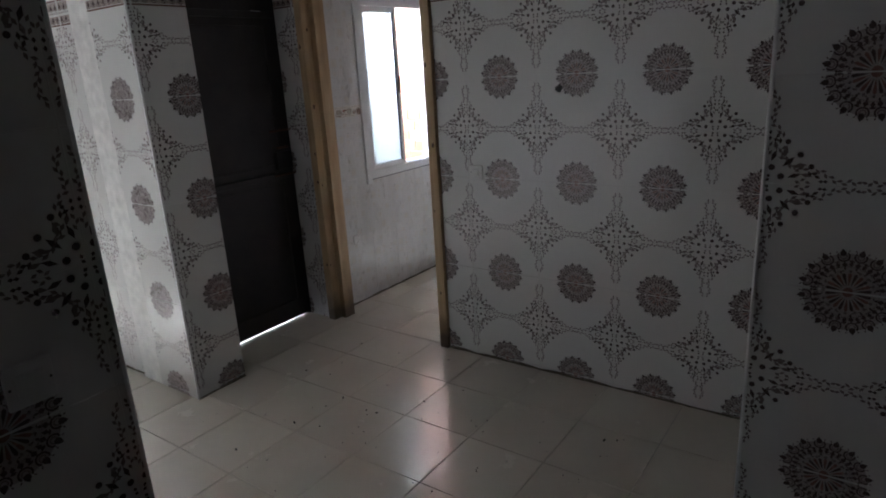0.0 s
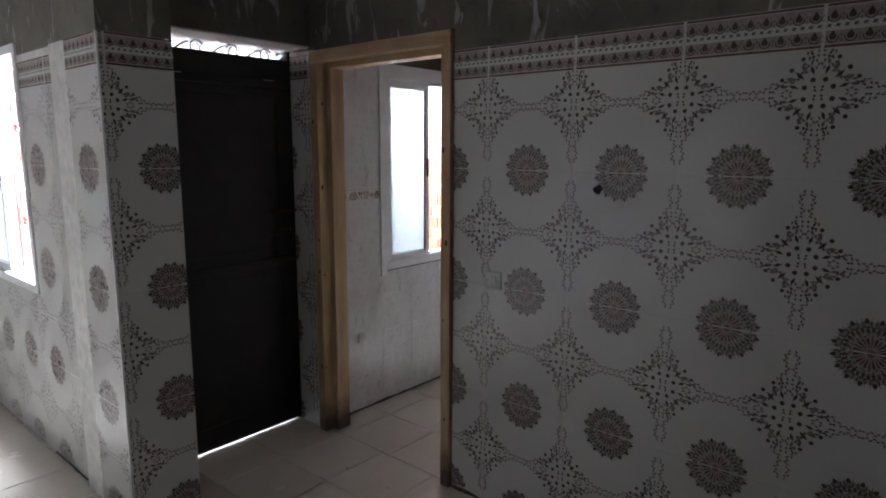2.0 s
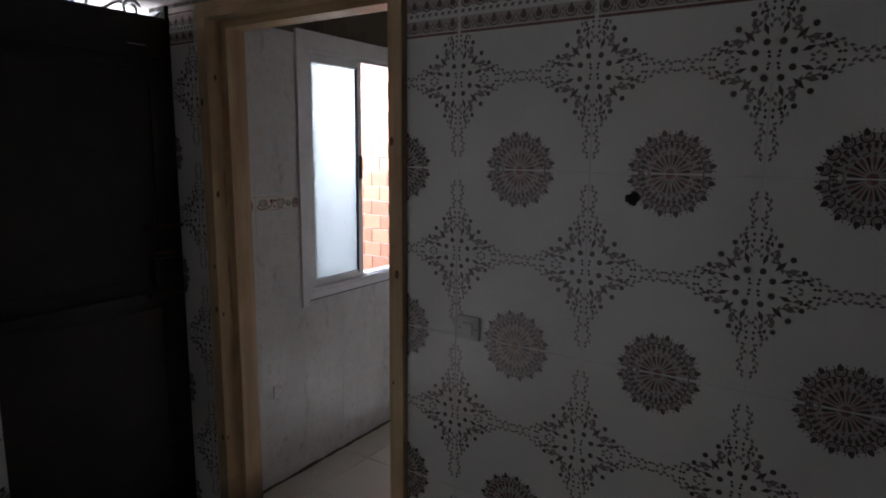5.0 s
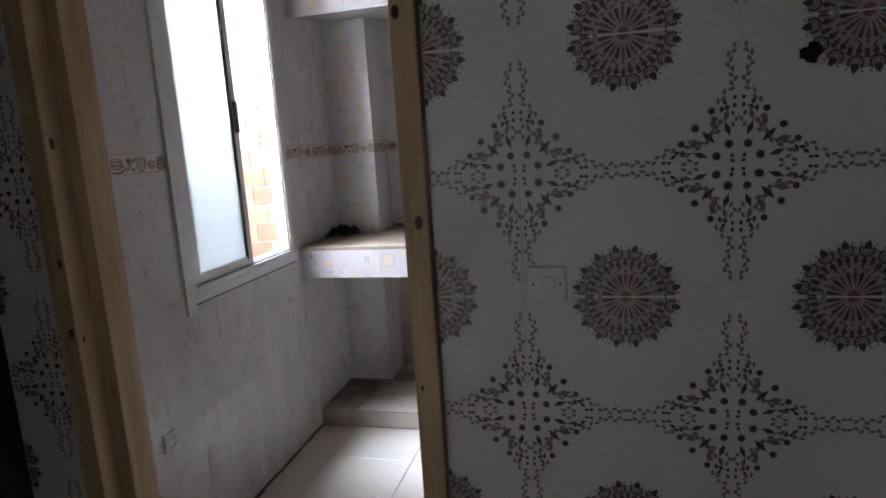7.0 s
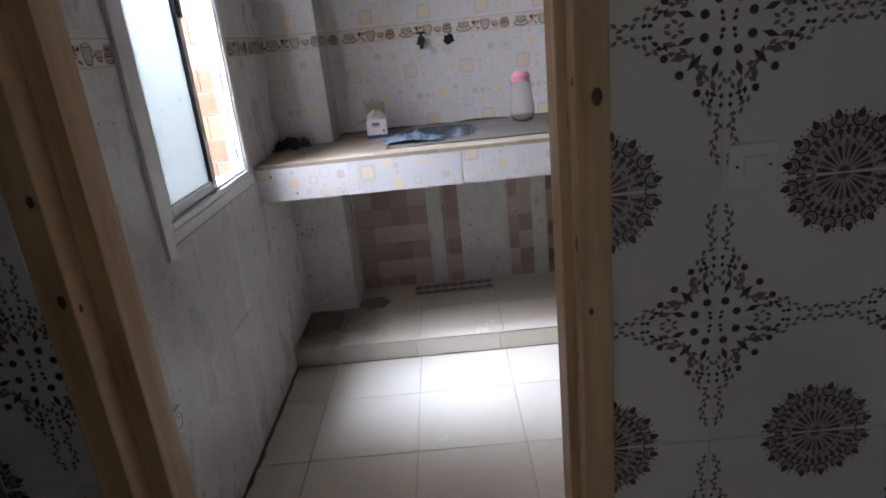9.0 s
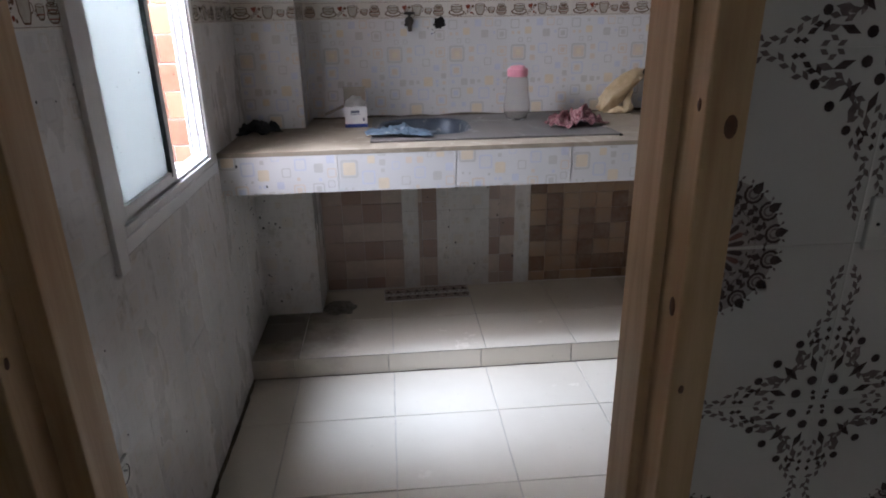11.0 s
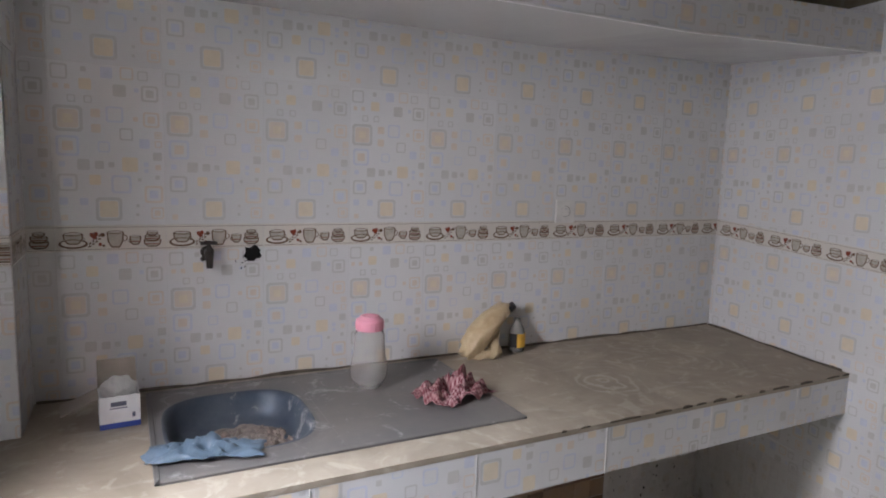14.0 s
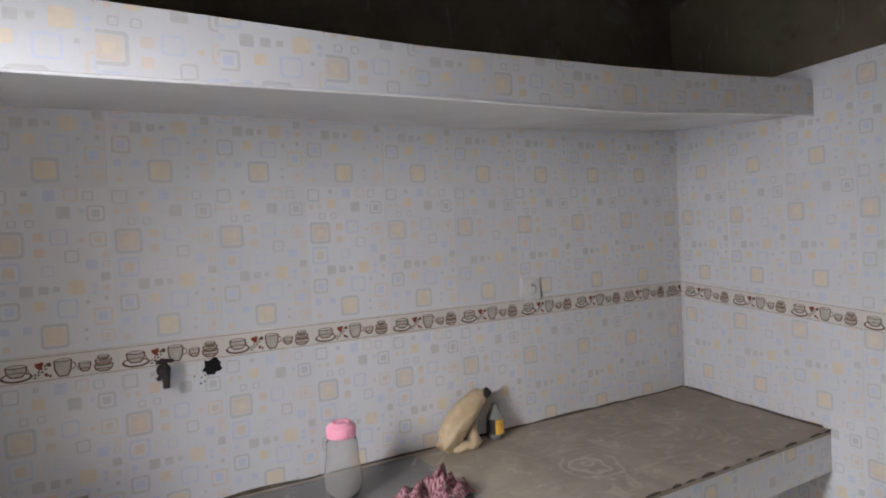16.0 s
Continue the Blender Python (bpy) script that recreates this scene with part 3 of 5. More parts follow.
RINGS = {
    2: ((34, 111, 45, 3), (231, 349, 42, 2), (24, 390, 38, 0), (172, 240, 32, 0), (215, 394, 25, 0), (49, 325, 19, 0), (86, 325, 19, 0), (126, 42, 62, 1), (40, 274, 66, 4)),
    3: ((157, 108, 48, 0), (37, 205, 52, 4), (119, 205, 28, 0), (146, 290, 41, 0)),
    4: ((235, 82, 46, 3), (233, 281, 40, 4), (243, 31, 32, 4), (177, 397, 32, 0), (249, 217, 18, 0), (249, 241, 18, 4)),
}


def print_square(bm, x, y, size, mat, h=UP):
    """A printed square with clipped corners."""
    r, c = size / 2, size * 0.10
    poly(bm, [(x - r + c, y - r), (x + r - c, y - r), (x + r, y - r + c), (x + r, y + r - c), (x + r - c, y + r), (x - r + c, y + r), (x - r, y + r - c), (x - r, y - r + c)], mat, h)


def print_ring(bm, x, y, size, mat):
    r, c = size / 2, size * 0.10
    t = 1 - 2 * max(0.0030, size * 0.115) / size
    o = [(c - r, -r), (r - c, -r), (r, c - r), (r, r - c), (r - c, r), (c - r, r), (-r, r - c), (-r, c - r)]
    for k in range(8):
        (ax, ay), (bx, by) = o[k], o[(k + 1) % 8]
        poly(bm, [(x + ax, y + ay), (x + bx, y + by), (x + bx * t, y + by * t), (x + ax * t, y + ay * t)], mat)


def kitchen_tile():
    bm = bmesh.new()
    g = 0.0003
    w, h = KW - 2 * g, KH - 2 * g
    base_plate(bm, w, h, 0.005, 0.0008)
    for mat, squares in FILLS.items():
        for x, y, size in squares:
            print_square(bm, x / 1000, y / 1000, size / 1000, mat)
    for mat, rings in RINGS.items():
        for x, y, size, inner in rings:
            print_ring(bm, x / 1000, y / 1000, size / 1000, mat)
            if inner:
                print_square(bm, x / 1000, y / 1000, size / 1000 * (0.70 if size > 60 else 0.46), inner)
            if size > 63:
                print_square(bm, x / 1000, y / 1000, size / 1000 * 0.34, 1, UP * 1.6)
    return trim(bm, (0, w), (0, h))


def cup_tile():
    """Border tile with cups, a jug and hearts: 1 brown, 2 pale, 3 red, 4 grey-green."""
    bm = bmesh.new()
    w, h = KW - 0.0012, 0.068
    base_plate(bm, w, h, 0.007)
    for k in range(44):
        for y in (0.0035, h - 0.0055):
            poly(bm, [((k + 0.1) * w / 44, y), ((k + 0.7) * w / 44, y), ((k + 0.7) * w / 44, y + 0.0018), ((k + 0.1) * w / 44, y + 0.0018)], 1)

    def cup(x, y, r, hh, rows):
        body = [(x - r, y + hh), (x - r * 0.92, y + hh * 0.4), (x - r * 0.5, y), (x + r * 0.5, y), (x + r * 0.92, y + hh * 0.4), (x + r, y + hh)]
        poly(bm, body, 2)
        for a, b in zip(body, body[1:]):
            d = Vector((b[0] - a[0], b[1] - a[1]))
            n = Vector((-d.y, d.x)).normalized() * 0.0017
            poly(bm, [(a[0] - n.x, a[1] - n.y), (b[0] - n.x, b[1] - n.y), (b[0] + n.x, b[1] + n.y), (a[0] + n.x, a[1] + n.y)], 1, UP * 2)
        for k in range(16):
            a, b = 2 * math.pi * k / 16, 2 * math.pi * (k + 1) / 16
            poly(bm, [(x + r * math.cos(a), y + hh + r * 0.24 * math.sin(a)), (x + r * math.cos(b), y + hh + r * 0.24 * math.sin(b)), (x + r * 0.86 * math.cos(b), y + hh + r * 0.14 * math.sin(b)), (x + r * 0.86 * math.cos(a), y + hh + r * 0.14 * math.sin(a))], 1, UP * 3)
        for i in range(rows):
            yy = y + hh * (0.3 + 0.3 * i)
            poly(bm, [(x - r * 0.85, yy), (x + r * 0.85, yy), (x + r * 0.85, yy + 0.0022), (x - r * 0.85, yy + 0.0022)], 3, UP * 3)

    for k in range(18):
        a, b = 2 * math.pi * k / 18, 2 * math.pi * (k + 1) / 18
        poly(bm, [(0.040 + 0.034 * math.cos(a), 0.020 + 0.013 * math.sin(a)), (0.040 + 0.034 * math.cos(b), 0.020 + 0.013 * math.sin(b)), (0.040 + 0.028 * math.cos(b), 0.021 + 0.009 * math.sin(b)), (0.040 + 0.028 * math.cos(a), 0.021 + 0.009 * math.sin(a))], 1)
    cup(0.040, 0.020, 0.022, 0.026, 0)
    arc(bm, 0.060, 0.031, 0.005, 0.007, -1.5, 1.5, 1, 5)
    disc(bm, 0.083, 0.044, 0.0055, 3, 7)
    disc(bm, 0.092, 0.046, 0.0055, 3, 7)
    poly(bm, [(0.078, 0.042), (0.088, 0.030), (0.097, 0.043), (0.088, 0.046)], 3, UP * 2)
    chain(bm, [(0.074, 0.014), (0.090, 0.026), (0.104, 0.040)], 1, 0.0045, 0.010, 0.005)
    disc(bm, 0.108, 0.043, 0.006, 1, 7)
    disc(bm, 0.102, 0.018, 0.005, 3, 6)
    disc(bm, 0.110, 0.014, 0.004, 1, 6)
    cup(0.138, 0.010, 0.019, 0.040, 0)
    arc(bm, 0.158, 0.034, 0.007, 0.0095, -1.6, 1.6, 1, 6)
    cup(0.186, 0.016, 0.013, 0.022, 1)
    arc(bm, 0.174, 0.026, 0.004, 0.006, 1.6, 4.7, 1, 5)
    for k in range(2):
        leaf(bm, 0.200 + 0.008 * k, 0.012, 0.4, 0.010, 0.005, 4)
    cup(0.228, 0.010, 0.021, 0.018, 1)
    cup(0.228, 0.026, 0.019, 0.014, 1)
    cup(0.228, 0.040, 0.013, 0.010, 0)
    return bm


def frame_of(origin, u, n):
    """A pose whose x runs along the wall, y up and z out of it."""
    u, n = Vector(u), Vector(n)
    v = n.cross(u)
    return Matrix(((u.x, v.x, n.x, origin[0]), (u.y, v.y, n.y, origin[1]), (u.z, v.z, n.z, origin[2]), (0, 0, 0, 1)))


class Tiling:
    """Lays tiles of one pattern on rectangles of a wall; whole tiles share their mesh."""

    def __init__(self, kinds, w, h, mats, gap):
        self.w, self.h, self.mats, self.gap = w, h, mats, gap
        self.meshes = []
        for bm in kinds:
            me = bpy.data.meshes.new("tile")
            bm.to_mesh(me)
            bm.free()
            for m in mats:
                me.materials.append(m)
            self.meshes.append(me)

    def lay(self, parent, m, rects, ou, ov, pick, name="tile", fall=0.0):
        for u0, u1, v0, v1 in rects:
            for i in range(math.floor((u0 - ou) / self.w + 1e-4), math.ceil((u1 - ou) / self.w - 1e-4)):
                for j in range(math.floor((v0 - ov) / self.h + 1e-4), math.ceil((v1 - ov) / self.h - 1e-4)):
                    a, b = ou + i * self.w + self.gap, ov + j * self.h + self.gap
                    w, h = self.w - 2 * self.gap, self.h - 2 * self.gap
                    us, vs = (max(u0 - a, 0), min(u1 - a, w)), (max(v0 - b, 0), min(v1 - b, h))
                    if us[1] - us[0] < 0.006 or vs[1] - vs[0] < 0.006:
                        continue
                    me = self.meshes[pick(i, j)]
                    if us[0] > 1e-4 or vs[0] > 1e-4 or us[1] < w - 1e-4 or vs[1] < h - 1e-4:
                        bm = bmesh.new()
                        bm.from_mesh(me)
                        trim(bm, us, vs)
                        me = bpy.data.meshes.new("tile")
                        bm.to_mesh(me)
                        bm.free()
                        for mat in self.mats:
                            me.materials.append(mat)
                    ob = new(name, me)
                    ob.parent = parent
                    ob.matrix_basis = m @ Matrix.Translation((a, b - fall * a, 0.0016 if fall else 0)) @ pose(0, 0, 0, random.uniform(-0.12, 0.12) * (not fall), random.uniform(-0.12, 0.12) * (not fall), -math.degrees(fall))


HALL = Tiling([hall_tile(False), hall_tile(True)], PW, PH, [M_HALL, M_INK, M_INK_MID, M_INK_RED, M_INK_LIGHT], 0.0005)
HALL_GLARE = Tiling([hall_tile(False), hall_tile(True)], PW, PH, [M_HALL, M_INK_GLARE, M_INK_GLARE2, M_INK_GLARE, M_INK_GLARE2], 0.0005)
M_WASH = plain("printed_border_wash", (0.42, 0.36, 0.33), 0.22, 0.1, 0.15, 60)
M_LINE = plain("printed_border_line", (0.17, 0.085, 0.07), 0.24, 0.1, 0.2, 60)
BORDER = Tiling([border_tile()], PW, 0.125, [M_HALL, M_INK, M_INK_MID, M_WASH, M_LINE], 0.001)
KITD = Tiling([kitchen_tile()], KW, KH, [M_KIT_DIRTY, M_SQ_FADED, M_SQ_FADED2, M_SQ_FADED2, M_SQ_FADED], 0.0003)
KIT = Tiling([kitchen_tile()], KW, KH, [M_KIT, M_SQ_YEL, M_SQ_GREY, M_SQ_BLUE, M_SQ_PALE], 0.0003)
CUPS = Tiling([cup_tile()], KW, 0.070, [M_BAND, M_CUP, M_CUP_PALE, M_CUP_RED, M_SQ_GREY], 0.0006)


def hall_pick(i, j):
    return j % 2


def one(i, j):
    return 0


Z0 = 0.02  # height of the lowest row of ornaments
# hall side of the kitchen wall: ornament columns stand every 0.4 m from x = 0
front = frame_of((0, 0, 0), (1, 0, 0), (0, -1, 0))
HALL.lay(W1, front, [(0.016, 1.742, 0.0, 1.893)], 0.2, Z0, hall_pick)
BORDER.lay(W1, front, [(0.016, 1.742, 1.895, 2.020)], 0.2, 1.895, one, "border_tile")
HALL.lay(W1, front, [(-1.158, -0.966, 0.0, 1.97)], -1.02, Z0 + 0.03, hall_pick)
BORDER.lay(W1, front, [(-1.158, -0.966, 1.972, 2.097)], -1.4, 1.972, one, "border_tile")
# pier beside the steel door
side = frame_of((-0.789, 0, 0), (0, 1, 0), (1, 0, 0))
HALL.lay(PIER, side, [(-1.139, -0.846, 0.0, 1.915)], -1.115, Z0, hall_pick)
BORDER.lay(PIER, side, [(-1.139, -0.846, 1.917, 2.042)], -1.115, 1.917, one, "border_tile")
HALL_GLARE.lay(PIER, frame_of((0, -1.140, 0), (1, 0, 0), (0, -1, 0)), [(-1.12, -0.791, 0.0, 1.915)], -1.165, Z0, hall_pick)
BORDER.lay(PIER, frame_of((0, -1.140, 0), (1, 0, 0), (0, -1, 0)), [(-1.12, -0.791, 1.917, 2.042)], -1.165, 1.917, one, "border_tile")
left = frame_of((0, -1.120, 0), (1, 0, 0), (0, -1, 0))
HALL_GLARE.lay(W3, left, [(WX1 + 0.005, -1.122, 0.0, 1.880), (HALL_X0, WX0 - 0.005, 0.0, 1.880), (WX0 - 0.005, WX1 + 0.005, 0.0, WZ0 - 0.002)], -1.44, Z0, hall_pick)
BORDER.lay(W3, left, [(WX1 + 0.005, -1.122, 1.882, 2.007), (HALL_X0, WX0 - 0.005, 1.882, 2.007)], -1.44, 1.882, one, "border_tile")
# passage wall and projecting corner
HALL.lay(LW, frame_of((0.80, 0, 0), (0, 1, 0), (1, 0, 0)), [(-3.4, -2.192, 0.0, 2.02)], -2.208, Z0, hall_pick)
HALL.lay(LW, frame_of((0, -2.185, 0), (-1, 0, 0), (0, 1, 0)), [(-0.798, -0.68, 0.0, 2.02)], -0.798, Z0, hall_pick)
HALL.lay(RW, frame_of((0, -1.065, 0), (1, 0, 0), (0, -1, 0)), [(1.742, 2.74, 0.0, 2.02)], 1.742, Z0, hall_pick)
HALL.lay(RW, frame_of((1.740, 0, 0), (0, -1, 0), (-1, 0, 0)), [(0.008, 1.058, 0.0, 2.02)], 0.26, Z0, hall_pick)


# corner trims of the tiled edges
def corner_trim(x, y, z1, label):
    bm = tube([(x, y, 0.001), (x, y, z1)], 0.0055, 10)
    return structure("trim", bm, M_ALU, label, "trim")


corner_trim(-0.791, -1.138, 2.04, "pale plastic edge strip of the tiled pier")
corner_trim(0.797, -2.188, 2.02, "pale plastic edge strip of the passage wall")
corner_trim(1.743, -1.062, 2.02, "pale plastic edge strip of the wall corner")
corner_trim(-0.968, -0.003, 2.09, "pale plastic edge strip beside the door frame")

# kitchen walls
BAND0, BAND1 = 1.300, 1.370
JX = -0.418


def kpick(i, j):
    return 0


def kitchen_wall(parent, m, spans, ou, top, holes=(), dirty=0.0):
    """Tiles in three heights with the cup border between them."""
    for u0, u1 in spans:
        for v0, v1, ov in ((0.0, BAND0 - 0.001, BAND0 - 4 * KH), (BAND1 + 0.001, top, BAND1)):
            cuts = sorted({v0, v1, max(v0, min(v1, dirty)), *(max(v0, min(v1, h[k])) for h in holes for k in (2, 3))})
            for a, b in zip(cuts, cuts[1:]):
                edges = [u0]
                for h in holes:
                    if h[2] < (a + b) / 2 < h[3]:
                        edges += [max(u0, min(u1, h[0])), max(u0, min(u1, h[1]))]
                edges.append(u1)
                (KITD if b <= dirty + 1e-4 else KIT).lay(parent, m, [(p, q, a, b) for p, q in zip(edges[::2], edges[1::2]) if q - p > 0.004], ou, ov, kpick)
        edges = [u0]
        for h in holes:
            if h[2] < BAND0 < h[3]:
                edges += [max(u0, min(u1, h[0])), max(u0, min(u1, h[1]))]
        edges.append(u1)
        CUPS.lay(parent, m, [(p, q, BAND0, BAND1) for p, q in zip(edges[::2], edges[1::2]) if q - p > 0.004], ou, BAND0, one, "border_tile")


kitchen_wall(KB, frame_of((0, KY1, 0), (1, 0, 0), (0, -1, 0)), [(-0.745, KX1 - 0.001)], JX, 2.05, (), 0.80)
KITD.lay(KR, KEND, [(0.002, 1.90, 0.0, 0.466)], 0.02, BAND1 - 4 * KH, kpick)
KIT.lay(KR, KEND, [(0.002, 1.90, 0.467, 2.133)], 0.02, BAND1 - 4 * KH, kpick)
CUPS.lay(KR, KEND, [(0.003, 1.90, BAND0, BAND1)], 0.02, BAND0, one, "border_tile", 0.058)
kitchen_wall(KL, frame_of((KX0, 0, 0), (0, 1, 0), (1, 0, 0)), [(0.142, 1.80)], 0.142 + 0.10, KLTOP - 0.002, [(KWY0 - 0.002, KWY1 + 0.002, KWZ0 - 0.002, KWZ1 + 0.002)], 2.2)
kitchen_wall(COLM, frame_of((0, 1.800, 0), (1, 0, 0), (0, -1, 0)), [(KX0 + 0.001, -0.747)], -0.985, 2.16, (), 0.80)
kitchen_wall(COLM, frame_of((-0.745, 0, 0), (0, 1, 0), (1, 0, 0)), [(1.802, KY1 - 0.001)], 1.79, 2.05, (), 0.80)

# ---- floor tiles ----
FT = 0.3635


def floor_tile():
    bm = bmesh.new()
    base_plate(bm, FT - 0.004, FT - 0.004, 0.006, 0.001)
    return bm


FLOORS = Tiling([floor_tile()], FT, FT, [M_FLOOR], 0.002)
hall_floor = bpy.data.objects["floor"]
flat = Matrix.Identity(4)
FLOORS.lay(hall_floor, flat, [(-3.6, 0.68, -2.2, -1.14), (0.80, 3.4, -4.0, -1.07), (0.68, 0.80, -2.185, -1.14), (-0.785, 1.738, -1.14, 0.0), (-1.17, -0.785, -0.84, 0.0), (0.80, 1.738, -1.14, -1.07), (-3.6, 0.68, -3.6, -2.2)], 0.610, 0.003, one, "floor_tile")
FLOORS.lay(hall_floor, flat, [(KX0, KX1, 0.142, 1.398), (-0.90, -0.05, 0.0, 0.142)], -0.0745, 1.111, one, "floor_tile")
FLOORS.lay(PLAT, Matrix.Translation((0, 0, 0.083)), [(KX0, KX1, 1.402, KY1)], -0.0745 - FT, 1.402 - 0.06, one, "floor_tile")
riser = frame_of((0, 1.402, 0), (1, 0, 0), (0, -1, 0))
FLOORS.lay(PLAT, riser, [(KX0, KX1, 0.001, 0.079)], -0.0745 - 0.02, -0.1, one, "floor_tile")


# ---- pine door frame ----
def pine_frame():
    x0, x1, top, y0, y1 = -0.962, 0.013, 2.108, -0.022, 0.128
    w = 0.058
    ob = empty("door_frame", (x0 + x1) / 2, 0.05, 0, "raw knotty pine door frame, darker towards its feet", "door frame")
    ob.matrix_world = Matrix.Identity(4)
    tagged(ob, kind="structure")

    def post(a, b, stop):
        bm = soft_box((a, y0, 0.0), (b, y1, top - w), 0.003)
        s = soft_box(stop[0], stop[1], 0.002)
        return join(bm, s)

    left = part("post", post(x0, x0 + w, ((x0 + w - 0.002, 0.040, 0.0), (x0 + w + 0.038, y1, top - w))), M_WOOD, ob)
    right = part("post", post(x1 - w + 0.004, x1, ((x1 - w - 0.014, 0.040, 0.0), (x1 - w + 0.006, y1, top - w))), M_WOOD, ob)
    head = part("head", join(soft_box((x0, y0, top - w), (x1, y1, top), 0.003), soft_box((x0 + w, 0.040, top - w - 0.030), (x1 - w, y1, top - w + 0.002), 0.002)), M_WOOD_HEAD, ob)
    rng = random.Random(5)
    for owner, x, n in ((left, x0 + w / 2, (0, -1)), (right, x1 - w / 2, (0, -1)), (left, x0 + w, (1, 0)), (right, x1 - w + 0.004, (-1, 0))):
        for k in range(4):
            z = 0.35 + 0.45 * k + rng.uniform(-0.15, 0.15)
            r = rng.uniform(0.004, 0.009)
            bm = lathe([(0, 0.0012), (r * 0.7, 0.0012), (r, 0.0)], 12)
            bmesh.ops.scale(bm, vec=(1, 1.7, 1), verts=bm.verts[:])
            if n[1]:
                m = frame_of((x + rng.uniform(-0.015, 0.015), y0 - 0.0003, z), (1, 0, 0), (0, -1, 0))
            else:
                m = frame_of((x + 0.0003 * n[0], rng.uniform(-0.01, 0.022), z), (0, n[0], 0), (n[0], 0, 0))
            part("knot", moved(bm, m), M_KNOT, owner, "dark oval knot")
    return ob


pine_frame()


# ---- steel door ----
def steel_door():
    xd = -1.16
    y0, y1, z0, z1 = -0.835, -0.012, 0.014, 2.068
    ob = empty("steel_door", xd, -0.42, 0.0, "closed black steel outer door with bolts and faint scratches", "door")
    ob.matrix_world = Matrix.Identity(4)
    leafp = part("leaf", soft_box((xd - 0.035, y0, z0), (xd, y1, z1), 0.003), M_DOOR, ob)
    for a, b in ((0.12, 0.93), (1.03, 1.90)):
        bm = bmesh.new()
        for lo, hi in (((y0 + 0.07, a), (y1 - 0.07, a + 0.022)), ((y0 + 0.07, b - 0.022), (y1 - 0.07, b)), ((y0 + 0.07, a), (y0 + 0.092, b)), ((y1 - 0.092, a), (y1 - 0.07, b))):
            box(bm, (xd, lo[0], lo[1]), (xd + 0.008, hi[0], hi[1]))
        part("moulding", bm, M_DOOR, leafp)
    for z in (0.98, 1.94):
        part("rail", soft_box((xd, y0 + 0.02, z - 0.018), (xd + 0.018, y1 - 0.02, z + 0.018), 0.003), M_DOOR, leafp)
    # slide bolts near the closing edge
    for z in (1.26, 0.985):
        bolt = part("bolt", tube([(xd + 0.026, y1 - 0.16, z), (xd + 0.026, y1 + 0.004, z)], 0.007, 10), M_RUST, leafp, "rusty slide bolt")
    part("lock_box", soft_box((xd, y1 - 0.13, 1.02), (xd + 0.032, y1 - 0.012, 1.13), 0.004), M_DOOR, leafp)
    part("handle", tube([(xd + 0.03, y1 - 0.06, 1.16), (xd + 0.06, y1 - 0.06, 1.16), (xd + 0.06, y1 - 0.15, 1.16)], 0.008, 10), M_RUST, leafp, "worn iron lever")
    for y in (-0.66, -0.14):
        part("scratch", soft_box((xd, y - 0.035, 1.958), (xd + 0.0035, y + 0.035, 1.963), 0.001), M_ALUGREY, leafp, "bare bright metal strip")
    for y in (y0 - 0.010, y1 + 0.006):
        part("frame_post", soft_box((xd - 0.05, y - 0.010, 0.0), (xd - 0.002, y + 0.010, 2.125), 0.002), M_DOOR, ob)
    part("frame_rail", soft_box((xd - 0.04, y0, 2.062), (xd - 0.004, y1, 2.076), 0.002), M_DOOR, ob)
    # scroll work in the gap over the leaf
    for k in range(4):
        cy = -0.72 + 0.195 * k
        pts = []
        for i in range(22):
            a = math.pi * (0.1 + 2.4 * i / 21)
            r = 0.037 - 0.0010 * i
            pts.append((xd - 0.03, cy + r * math.cos(a) * (1 if k % 2 else -1), 2.092 + r * math.sin(a)))
        part("scroll", tube(pts, 0.0065, 6), M_ALUGREY, ob, "pale iron scroll")
        s = [(xd - 0.03, cy + 0.035 + 0.125 * f, 2.085 + 0.028 * math.sin(math.pi * (f - 0.5))) for f in [i / 10 for i in range(11)]]
        part("scroll", tube(s, 0.0060, 6), M_ALUGREY, ob, "pale iron scroll")
    return ob


steel_door()
structure("trim", soft_box((-1.30, -0.845, 2.128), (-0.988, -0.002, 2.137), 0.002), M_RENDER, "whitewashed soffit over the steel door", "trim")


# ---- windows ----
def bar_frame(bm_list, axis, pos, depth, lo, hi, w):
    """Four mitre-less bars of a window frame in the plane of a wall. axis: 0 for x, 1 for y."""
    (a0, z0), (a1, z1) = lo, hi
    for s in (((a0, z0), (a0 + w, z1)), ((a1 - w, z0), (a1, z1)), ((a0 + w, z0), (a1 - w, z0 + w)), ((a0 + w, z1 - w), (a1 - w, z1))):
        p, q = s
        if axis == 1:
            bm_list.append(soft_box((pos[0], p[0], p[1]), (pos[1], q[0], q[1]), 0.003))
        else:
            bm_list.append(soft_box((p[0], pos[0], p[1]), (q[0], pos[1], q[1]), 0.003))


